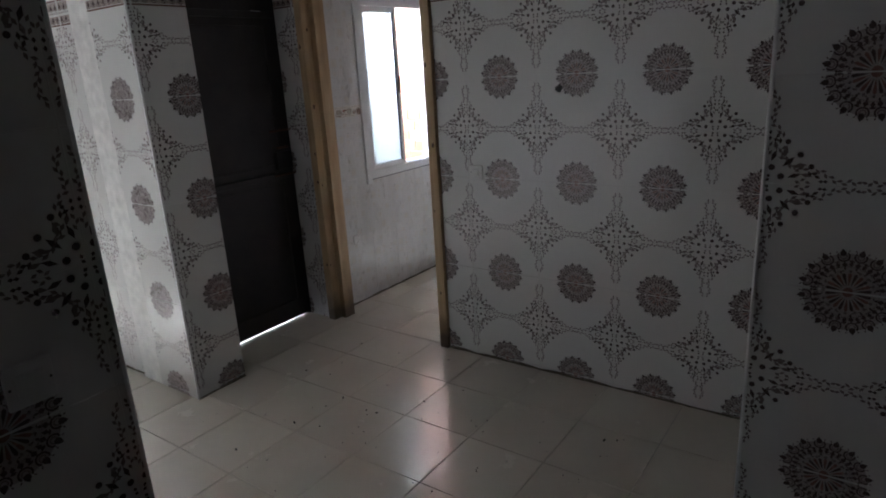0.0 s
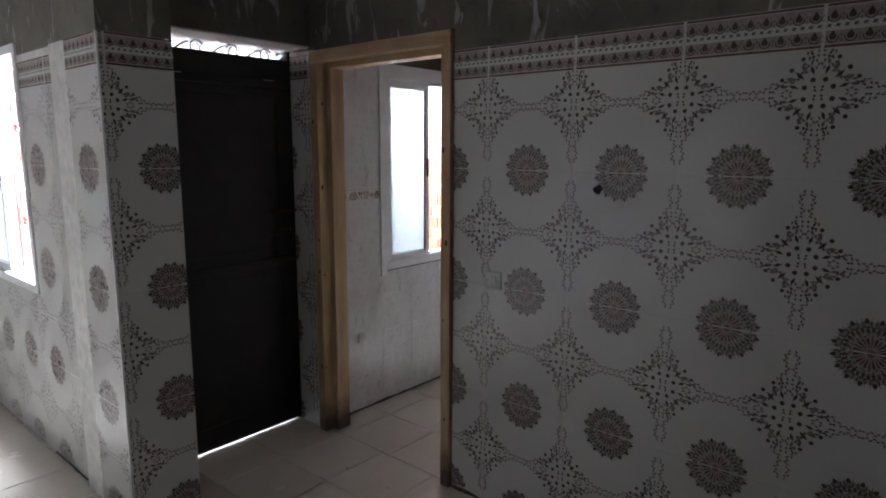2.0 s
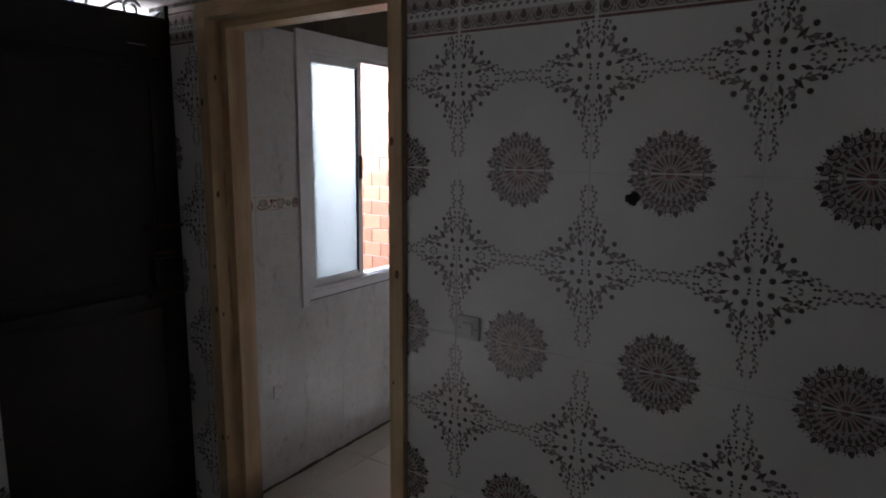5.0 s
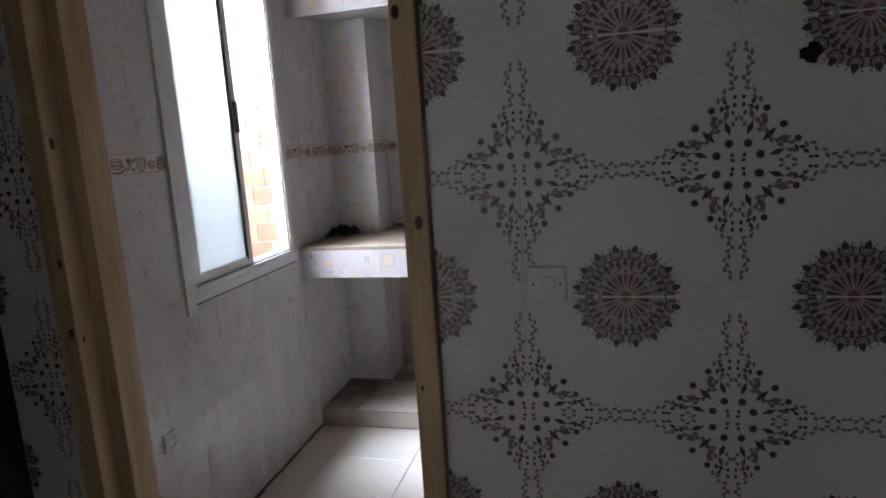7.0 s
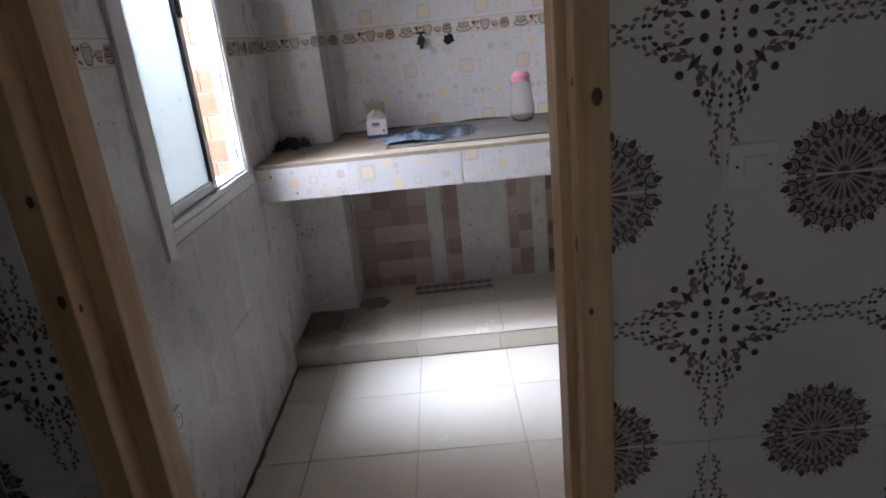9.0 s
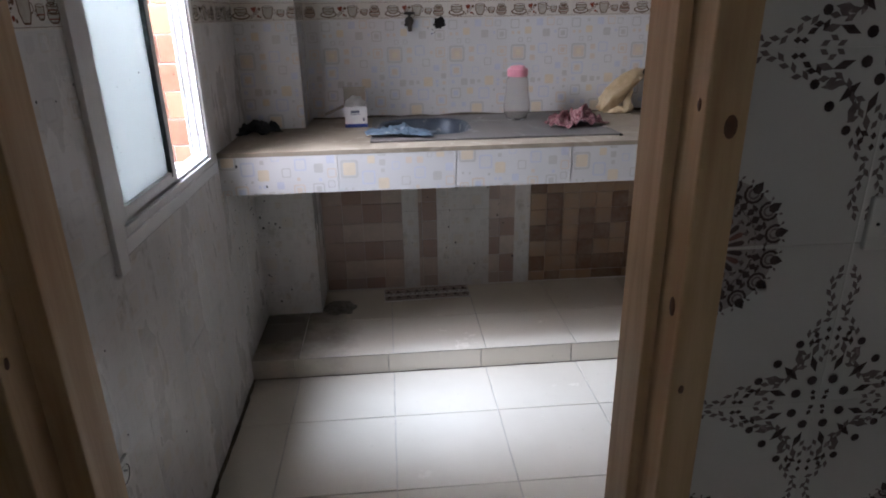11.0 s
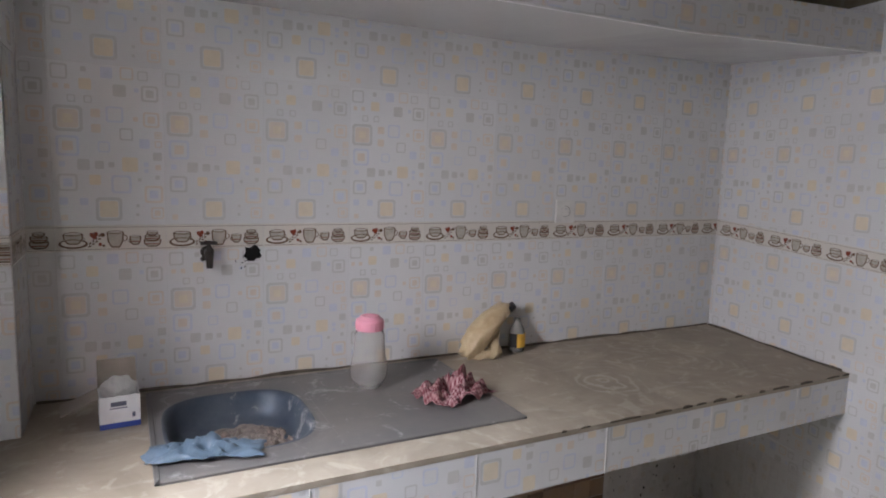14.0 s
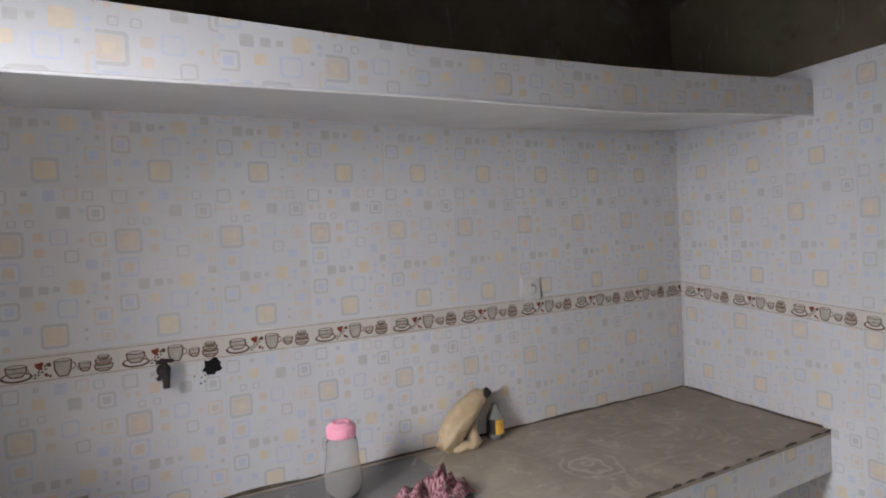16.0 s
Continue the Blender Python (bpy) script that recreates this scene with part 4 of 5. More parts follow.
def kitchen_window():
    ob = tagged(new("window_1"), "white aluminium sliding window, one frosted sash, half open", "window", kind="structure")
    y0, y1, z0, z1 = KWY0, KWY1, KWZ0, KWZ1
    bms = []
    bar_frame(bms, 1, (KX0 - 0.052, KX0 + 0.008), 0, (y0, z0), (y1, z1), 0.026)
    part("window_frame", join(*bms), M_ALU, ob)
    # flat white cover boards round the opening
    bms = []
    bms.append(soft_box((KX0 - 0.002, y0 - 0.042, z0 - 0.060), (KX0 + 0.012, y0 + 0.004, z1 + 0.075), 0.002))
    bms.append(soft_box((KX0 - 0.002, y0 + 0.004, z1 - 0.004), (KX0 + 0.012, y1 + 0.05, z1 + 0.075), 0.002))
    bms.append(soft_box((KX0 - 0.002, y0 + 0.004, z0 - 0.028), (KX0 + 0.012, y1 + 0.016, z0 + 0.006), 0.002))
    part("casing", join(*bms), M_ALU, ob)
    # black strip laid on the tiles as the dark gap line below the casing
    part("open_joint", boxes(((KX0 + 0.0002, y0 + 0.012, z0 - 0.036), (KX0 + 0.0022, y1 + 0.018, z0 - 0.0285))), M_BLACK, ob, "black strip drawn as the gap line below the casing")
    for off, a, b, glass in ((KX0 - 0.012, y0 + 0.024, 0.945, True), (KX0 - 0.038, y0 + 0.040, 0.955, True)):
        bms = []
        bar_frame(bms, 1, (off - 0.012, off + 0.012), 0, (a, z0 + 0.026), (b, z1 - 0.026), 0.036)
        sash = part("sash", join(*bms), M_ALU, ob)
        pane = part("pane", box(bmesh.new(), (off - 0.003, a + 0.03, z0 + 0.056), (off + 0.003, b - 0.03, z1 - 0.056)), M_FROST, sash, "frosted glass with dirt specks")
        part("seal", boxes(((off - 0.013, b - 0.040, z0 + 0.05), (off + 0.0135, b - 0.034, z1 - 0.05))), M_BLACK, sash)
    # sliding tracks along the jambs and the bottom rail
    for x in (KX0 - 0.046, KX0 - 0.025, KX0 - 0.003):
        part("track", soft_box((x - 0.003, y1 - 0.034, z0 + 0.026), (x + 0.003, y1 - 0.024, z1 - 0.026), 0.001, 1), M_ALU, ob)
        part("track", soft_box((x - 0.003, y0 + 0.026, z0 + 0.024), (x + 0.003, y1 - 0.034, z0 + 0.036), 0.001, 1), M_ALU, ob)
    part("latch", soft_box((KX0 - 0.002, 0.918, 1.42), (KX0 + 0.012, 0.936, 1.54), 0.004), M_BLACK, ob, "black plastic pull latch")
    for z in (0.98, 1.22, 1.75):
        part("screw", moved(lathe([(0, 0.002), (0.004, 0.0018), (0.005, 0)], 8), frame_of((KX0 - 0.022, y1 - 0.0265, z), (0, 0, 1), (0, -1, 0))), M_ALUGREY, ob)
    part("window_sill", soft_box((-1.12, y0 - 0.03, z0 - 0.05), (KX0 - 0.053, y1 + 0.03, z0 + 0.004), 0.004), M_RENDER, ob)
    return ob


kitchen_window()


def barred_window():
    ob = tagged(new("window_2"), "white aluminium sliding window with red floral bars outside", "window", kind="structure")
    bms = []
    bar_frame(bms, 0, (-1.128, -1.02), 0, (WX0, WZ0), (WX1, WZ1), 0.045)
    part("window_frame", join(*bms), M_ALU, ob)
    for off, a, b in ((-1.085, WX0 + 0.04, -2.34), (-1.050, WX0 + 0.07, -2.37)):
        bms = []
        bar_frame(bms, 0, (off - 0.012, off + 0.012), 0, (a, WZ0 + 0.04), (b, WZ1 - 0.04), 0.045)
        sash = part("sash", join(*bms), M_ALU, ob)
        part("pane", box(bmesh.new(), (a + 0.04, off - 0.003, WZ0 + 0.08), (b - 0.04, off + 0.003, WZ1 - 0.08)), M_FROST, sash, "frosted glass pane")
    part("latch", soft_box((-2.366, -1.106, 1.42), (-2.346, -1.096, 1.54), 0.003), M_BLACK, ob, "black plastic latch")
    y = -0.96
    rods = [part("bar", tube([(x, y, WZ0 + 0.02), (x, y, WZ1 - 0.02)], 0.006, 6), M_REDIRON, ob) for x in (-1.84, -2.10, -2.36, -2.62)]
    for z in (0.92, 1.45, 2.04):
        part("bar", tube([(WX0, y, z), (WX1, y, z)], 0.006, 6), M_REDIRON, ob)
    for cx in (-1.97, -2.23, -2.49):
        for cz, s in ((1.18, 1), (1.72, -1)):
            for d in (1, -1):
                pts = [(cx + d * (0.012 + 0.085 * math.sin(math.pi * f)), y, cz + s * (-0.20 + 0.40 * f)) for f in [i / 12 for i in range(13)]]
                part("scroll", tube(pts, 0.005, 6), M_REDIRON, ob)
            for k in range(5):
                a = 2 * math.pi * k / 5
                pts = [(cx + 0.035 * f * math.cos(a + 0.5 * f), y, cz + 0.035 * f * math.sin(a + 0.5 * f)) for f in (0, 0.4, 0.8, 1.0)]
                part("petal", tube(pts, [0.004, 0.011, 0.010, 0.002], 6), M_REDIRON, ob)
    return ob


barred_window()

# orange facing tiles of the yard wall seen through the kitchen window
CHECK = Tiling([moved(soft_box((0, 0, -0.012), (0.121, 0.081, 0.0), 0.002, 1), Matrix.Identity(4))], 0.124, 0.084, [M_CHECK], 0.0015)
yard = frame_of((0, 1.310, 0), (1, 0, 0), (0, -1, 0))
for row in range(24):
    v = 0.60 + row * 0.084
    CHECK.lay(YW, yard, [(-2.05, -1.039, v, v + 0.0839)], -1.039 - 0.124 * 8 + (0.0, 0.062)[row % 2], v, one, "facing_tile")

# ---- worktop, sink and shelf ----
def worktop():
    ob = empty("worktop", 0.4, 1.7, 0.76, "long concrete worktop with dusty marble top and tiled front edge", "worktop")
    ob.matrix_world = Matrix.Identity(4)
    y0 = 1.342
    # top in pieces round the basin
    bx0, bx1, by0, by1 = -0.455, -0.105, 1.515, 1.905
    top = bmesh.new()
    for lo, hi in (((KX0, y0 - 0.004), (bx0, KY1)), ((bx1, y0 - 0.004), (KX1, KY1)), ((bx0, y0 - 0.004), (bx1, by0)), ((bx0, by1), (bx1, KY1))):
        box(top, (lo[0], lo[1], 0.884), (hi[0], hi[1], 0.899))
    slab = bmesh.new()
    for lo, hi in (((KX0, y0 + 0.006), (bx0 - 0.02, KY1)), ((bx1 + 0.02, y0 + 0.006), (KX1, KY1)), ((bx0 - 0.02, y0 + 0.006), (bx1 + 0.02, by0 - 0.02)), ((bx0 - 0.02, by1 + 0.02), (bx1 + 0.02, KY1))):
        box(slab, (lo[0], lo[1], 0.765), (hi[0], hi[1], 0.884))
    part("slab", slab, M_GROUT, ob, "grey concrete underside")
    part("marble_top", top, M_COUNTER, ob, "cream marble dulled with cement dust")
    front = part("front_edge", boxes(((KX0, y0, 0.764), (KX1, y0 + 0.006, 0.884))), M_GROUTW, ob)
    m = frame_of((0, y0 - 0.004, 0), (1, 0, 0), (0, -1, 0))
    FRONT.lay(front, m, [(KX0 + 0.001, KX1 - 0.001, 0.757, 0.883)], -0.593 - 2 * FRONTW, 0.757, lambda i, j: i % 2)
    for k in range(-1, 7):
        x = -0.593 + FRONTW * k
        if KX0 < x < KX1:
            part("joint", soft_box((x - 0.002, y0 - 0.0052, 0.757), (x + 0.002, y0 - 0.001, 0.883), 0.001, 1), M_GROUTW, front, "smeared white cement joint")
    return ob


FRONTW = 0.398


def front_tile(seed):
    src = kitchen_tile()
    moved(src, Matrix.Rotation(-math.pi / 2, 4, "Z") @ Matrix.Translation((-KW, 0, 0)))
    for v in src.verts:
        v.co.x *= FRONTW / KH
    vals = [v.co.y for v in src.verts]
    moved(src, Matrix.Translation((0, -min(vals), 0)))
    low = (0.06, 0.02)[seed]
    return moved(trim(src, (0.0005, FRONTW - 0.0012), (low, low + 0.1265)), Matrix.Translation((0, -low, 0)))


FRONT = Tiling([front_tile(0), front_tile(1)], FRONTW, 0.1265, [M_KIT, M_SQ_YEL, M_SQ_GREY, M_SQ_BLUE, M_SQ_PALE], 0.0)
worktop()


# shelf edge points, bent to fit the camera's view
SHELF_LINE = [(-0.985, 1.440, 1.928, 2.063), (-0.45, 1.426, 1.932, 2.060), (0.20, 1.410, 1.938, 2.046), (0.85, 1.390, 1.937, 2.053), (1.25, 1.376, 1.955, 2.066), (1.80, 1.358, 1.974, 2.088)]


def on_shelf(x):
    """Front y, lower and upper edge of the uneven shelf at x."""
    for a, b in zip(SHELF_LINE, SHELF_LINE[1:]):
        if x <= b[0]:
            f = (x - a[0]) / (b[0] - a[0])
            return [a[k] + (b[k] - a[k]) * f for k in (1, 2, 3)]
    return list(SHELF_LINE[-1][1:])


def shelf():
    ob = empty("wall_shelf", 0.4, 1.7, 1.99, "thick uneven concrete wall shelf with pale tiled front edge", "shelf")
    ob.matrix_world = Matrix.Identity(4)
    bm = bmesh.new()
    rings = []
    for k in range(29):
        x = KX0 + (KX1 - KX0) * k / 28
        y, lo, hi = on_shelf(x)
        rings.append([bm.verts.new(p) for p in ((x, y + 0.005, lo), (x, y + 0.005, hi), (x, KY1 + 0.03, hi), (x, KY1 + 0.03, lo + 0.055))])
    for a, b in zip(rings, rings[1:]):
        for i in range(4):
            bm.faces.new((a[i], a[(i + 1) % 4], b[(i + 1) % 4], b[i]))
    bm.faces.new(rings[0])
    bm.faces.new(rings[-1][::-1])
    bmesh.ops.recalc_face_normals(bm, faces=bm.faces[:])
    part("slab", bm, M_KIT, ob, "white glazed underside")
    src = [shelf_tile(s) for s in (0, 1)]
    step = 0.209
    for k in range(14):
        x0 = KX0 + 0.004 + step * k - 0.10
        x1 = min(x0 + step - 0.0012, KX1)
        if k == 0:
            continue
        bm = src[k % 2].copy()
        for v in bm.verts:
            x = x0 + v.co.x
            y, lo, hi = on_shelf(x)
            v.co = (x, y - v.co.z, lo - 0.004 + (hi - lo + 0.006) * v.co.y / 0.14)
        part("tile", bm, [M_KIT, M_SQ_YEL, M_SQ_GREY, M_SQ_BLUE, M_SQ_PALE], ob)
    for b in src:
        b.free()
    pts = [(KX0 + (KX1 - KX0) * k / 28, on_shelf(KX0 + (KX1 - KX0) * k / 28)[0] - 0.001, on_shelf(KX0 + (KX1 - KX0) * k / 28)[1] - 0.004) for k in range(29)]
    part("edge_strip", tube(pts, 0.0035, 6), M_ALU, ob, "pale edge strip")
    return ob


def shelf_tile(seed):
    low = (0.06, 0.22)[seed]
    return moved(trim(kitchen_tile(), (0.02, 0.228), (low, low + 0.14)), Matrix.Translation((-0.02, -low, 0)))


shelf()
# cove under the hall ceiling
def cove(points, label):
    bm = bmesh.new()
    prof = [(0.0, -0.055), (0.008, -0.055), (0.016, -0.035), (0.034, -0.016), (0.058, -0.008), (0.060, 0.0), (0.0, 0.0)]
    (xa, ya), (xb, yb) = points
    d = Vector((xb - xa, yb - ya, 0)).normalized()
    n = Vector((d.y, -d.x, 0))
    rings = [[bm.verts.new(Vector((x, y, CEIL - 0.001)) + n * a + Vector((0, 0, b))) for a, b in prof] for x, y in points]
    for i in range(len(prof)):
        j = (i + 1) % len(prof)
        bm.faces.new((rings[0][i], rings[0][j], rings[1][j], rings[1][i]))
    bm.faces.new(rings[0])
    bm.faces.new(rings[1][::-1])
    bmesh.ops.recalc_face_normals(bm, faces=bm.faces[:])
    structure("trim", bm, M_CEIL, label, "trim")


cove([(-0.984, 0.002), (1.74, 0.002)], "white plaster cove along the ceiling")
cove([(-0.984, -0.845), (-0.984, 0.0)], "white plaster cove over the steel door")
cove([(-0.792, -1.137), (-0.792, -0.845)], "white plaster cove over the pier")
cove([(HALL_X0, -1.119), (-0.792, -1.119)], "white plaster cove over the window wall")


# ---- under the worktop ----
def mosaic_material(name, tones):
    n = Nodes(name)
    t = n.random()
    col = n.mix(n.ramp(t, 0.30, 0.34), tones[0], tones[1])
    col = n.mix(n.ramp(t, 0.70, 0.74), col, tones[2])
    col = n.mix(n.ramp(n.noise(12, 6, 0.7), 0.4, 0.75, 0, 0.6), col, (0.30, 0.27, 0.23))
    return n.done(col, 0.35)


M_BROWN = mosaic_material("brown_mosaic_tile", ((0.17, 0.085, 0.042), (0.33, 0.205, 0.12), (0.37, 0.245, 0.15)))
M_ROSE = mosaic_material("faded_rose_tile", ((0.40, 0.30, 0.25), (0.52, 0.42, 0.36), (0.33, 0.22, 0.18)))
SMALL = Tiling([moved(soft_box((0, 0, -0.006), (0.0765, 0.0765, 0.0), 0.001, 1), Matrix.Identity(4))], 0.078, 0.078, [M_BROWN], 0.0008)
ROSE = Tiling([moved(soft_box((0, 0, -0.006), (0.0895, 0.0895, 0.0), 0.001, 1), Matrix.Identity(4))], 0.091, 0.091, [M_ROSE], 0.0008)
low = frame_of((0, KY1 - 0.006, 0), (1, 0, 0), (0, -1, 0))
SMALL.lay(KB, low, [(0.225, 1.235, 0.092, 0.76)], 0.225, 0.060, one, "mosaic_tile")
ROSE.lay(KB, low, [(-0.738, -0.370, 0.092, 0.76), (-0.300, -0.215, 0.092, 0.76), (0.030, 0.150, 0.092, 0.76)], -0.738, 0.055, one, "mosaic_tile")


# ---- sink ----
def sink():
    ob = empty("sink", -0.02, 1.72, 0.9, "dull steel inset sink with drainboard, full of dust and grit", "sink")
    ob.matrix_world = Matrix.Identity(4)
    x0, x1, y0, y1, z = -0.482, 0.415, 1.440, 1.985, 0.9035
    bx, by, rx, ry = -0.278, 1.705, 0.168, 0.185

    def ring(scale, dz, n=40, p=3.2):
        pts = []
        for k in range(n):
            a = 2 * math.pi * k / n
            c, s = math.cos(a), math.sin(a)
            pts.append((bx + rx * scale * math.copysign(abs(c) ** (2 / p), c), by + ry * scale * math.copysign(abs(s) ** (2 / p), s), z + dz))
        return pts

    bm = bmesh.new()
    n = 40
    outer = []
    for k in range(n):
        a = 2 * math.pi * k / n
        c, s = math.cos(a), math.sin(a)
        t = min((x1 - bx) / c if c > 1e-6 else (x0 - bx) / c if c < -1e-6 else 9, (y1 - by) / s if s > 1e-6 else (y0 - by) / s if s < -1e-6 else 9)
        outer.append((bx + c * t, by + s * t, z))
    rows = [[(x, y, z - 0.005) for x, y, _ in outer], outer, ring(1.12, 0.0), ring(1.05, 0.005), ring(1.0, 0.004), ring(0.97, -0.012), ring(0.93, -0.046), ring(0.86, -0.064), ring(0.3, -0.068)]
    rings = [[bm.verts.new(p) for p in r] for r in rows]
    for row, (a, b) in enumerate(zip(rings, rings[1:])):
        for k in range(n):
            f = bm.faces.new((a[k], a[(k + 1) % n], b[(k + 1) % n], b[k]))
            f.smooth = row > 1
            f.material_index = 0 if row > 2 else 1
    bm.faces.new(rings[-1])
    part("basin", bm, [M_BASIN, M_STEEL], ob)
    # corner pieces of the flat rim and the ribs of the drainboard
    rim = bmesh.new()
    for lo, hi in (((x0, y0), (x1, y0 + 0.012)), ((x0, y1 - 0.012), (x1, y1)), ((x0, y0), (x0 + 0.012, y1)), ((x1 - 0.012, y0), (x1, y1))):
        box(rim, (lo[0], lo[1], 0.8995), (hi[0], hi[1], z + 0.0022))
    bmesh.ops.bevel(rim, geom=rim.edges[:], offset=0.0015, segments=1, affect="EDGES")
    part("rim", rim, M_STEEL, ob)
    board = boxes(((-0.075, y0 + 0.01, 0.8995), (x1 - 0.01, y1 - 0.01, z + 0.0006)))
    drain = part("drainboard", board, M_STEEL, ob, "dull drainboard coated with dust")
    part("drain", moved(lathe([(0.030, 0.004), (0.032, 0.0), (0.02, -0.002), (0.0, -0.003)], 16), Matrix.Translation((bx, by, z - 0.067))), M_BLACK, ob, "black waste outlet")
    rng = random.Random(4)
    bm = bmesh.new()
    for _ in range(260):
        a, r = rng.uniform(0, 6.28), rng.random() ** 0.5 * 0.8
        s = rng.uniform(0.002, 0.006) * (2.0 if rng.random() < 0.12 else 1.0)
        m = Matrix.Translation((bx + 0.035 + rx * r * math.cos(a) * 0.75, by - 0.03 + ry * r * math.sin(a) * 0.75, z - 0.058 + s * 0.4)) @ Euler((rng.random() * 3, rng.random() * 3, rng.random() * 3)).to_matrix().to_4x4() @ Matrix.Diagonal((s, s * rng.uniform(0.5, 1), s * 0.6, 1))
        bmesh.ops.create_icosphere(bm, subdivisions=1, radius=1.0, matrix=m)
    # low heap of dust under the grit
    heap = bmesh.new()
    bmesh.ops.create_grid(heap, x_segments=36, y_segments=36, size=1.0)
    for v in heap.verts:
        r = v.co.xy.length
        k = max(0.0, 1.0 - r * (1.05 + 0.35 * noise.noise(Vector((v.co.x * 2.5, v.co.y * 2.5, 4.0)))))
        v.co = Vector((bx + 0.012 + v.co.x * rx * 0.84, by - 0.010 + v.co.y * ry * 0.82, z - 0.0685 + 0.020 * k ** 0.7 * (0.7 + 0.5 * noise.noise(v.co * 6)) + 0.003 * k * noise.noise(v.co * 22)))
    for f in heap.faces:
        f.smooth = True
    tagged(link("dust_heap", heap, plain("cement_dust", (0.24, 0.20, 0.17), 0.95, 0, 0.35, 60, 0.6)), "heap of brown cement dust in the basin", "rubble", kind="stuff")
    tagged(link("grit", bm, plain("cement_grit", (0.22, 0.18, 0.15), 0.95, 0, 0.4, 80)), "brown cement grit lying in the sink basin", "rubble", kind="stuff")
    return ob


sink()


# ---- things on the worktop ----
ZT = 0.8995


def wrinkled(seed, nx, ny, w, d, heights, fold, name, mat, label, category, x, y, z, turn):
    """A crumpled sheet of cloth or film, thick enough to be solid."""
    bm = bmesh.new()
    off = seed * 7.3
    grid = []
    for i in range(nx + 1):
        row = []
        for j in range(ny + 1):
            u, v = i / nx * 2 - 1, j / ny * 2 - 1
            r = max(abs(u), abs(v))
            k = max(0.0, 1 - (u * u + v * v) * 0.75)
            h = heights * (0.25 + k) * (0.55 + 0.9 * noise.noise(Vector((u * fold + off, v * fold, 0.3))) + 0.35 * noise.noise(Vector((u * fold * 2.3, v * fold * 2.3 + off, 2.0))))
            px = u * w / 2 * (1 + 0.22 * noise.noise(Vector((u * 2.2, v * 2.2, off)))) + 0.25 * h * noise.noise(Vector((v * 4, u * 3, off)))
            py = v * d / 2 * (1 + 0.28 * noise.noise(Vector((u * 2.2 + 5, v * 2.2, off)))) + 0.25 * h * noise.noise(Vector((u * 4, v * 4, off + 9)))
            row.append(bm.verts.new((px, py, max(0.0012, h + 0.002))))
        grid.append(row)
    for i in range(nx):
        for j in range(ny):
            bm.faces.new((grid[i][j], grid[i + 1][j], grid[i + 1][j + 1], grid[i][j + 1])).smooth = True
    ob = link(name, bm, mat)
    ob.matrix_basis = pose(x, y, z, 0, 0, turn)
    mod = ob.modifiers.new("thick", "SOLIDIFY")
    mod.thickness = 0.0012
    mod.offset = 0.0
    return tagged(ob, label, category)


def gingham_material():
    n = Nodes("checked_cotton")
    obj = n.tree.nodes.new("ShaderNodeTexCoord").outputs["Object"]
    waves = []
    for axis in ("X", "Y"):
        w = n.tree.nodes.new("ShaderNodeTexWave")
        w.bands_direction = axis
        w.inputs["Scale"].default_value = 36
        w.inputs["Distortion"].default_value = 0.4
        n.tree.links.new(obj, w.inputs["Vector"])
        waves.append(n.ramp(w.outputs["Fac"], 0.42, 0.58))
    f = n.math("MULTIPLY", n.math("ADD", waves[0], waves[1]), 0.5)
    col = n.mix(f, (0.42, 0.26, 0.26), (0.13, 0.014, 0.026))
    col = n.mix(n.ramp(n.noise(25, 4), 0.45, 0.7, 0, 0.5), col, (0.14, 0.04, 0.045))
    n.bump(n.noise(300, 2), 0.3, 0.001)
    return n.done(col, 0.9)


def film_material(name, color):
    n = Nodes(name)
    n.bump(n.noise(60, 4), 0.4, 0.003)
    return n.done(n.mix(n.ramp(n.noise(30, 4), 0.3, 0.7), color, tuple(min(1, c * 1.5) for c in color)), 0.28)


wrinkled(2, 46, 36, 0.205, 0.15, 0.056, 3.2, "cloth", gingham_material(), "crumpled red and white checked cloth on the drainboard", "cloth", 0.305, 1.655, 0.9055, 12)
wrinkled(5, 30, 14, 0.23, 0.085, 0.030, 3.4, "plastic_bag", film_material("pale_blue_film", (0.085, 0.125, 0.165)), "torn pale blue plastic bag on the sink edge", "bag", -0.375, 1.535, 0.9075, -14)
wrinkled(8, 24, 16, 0.17, 0.09, 0.045, 3.0, "rag", plain("black_rubber", (0.022, 0.024, 0.023), 0.6, 0, 0.3, 40), "crumpled black rag in the worktop corner", "rag", -0.915, 1.700, 0.8995, 18)


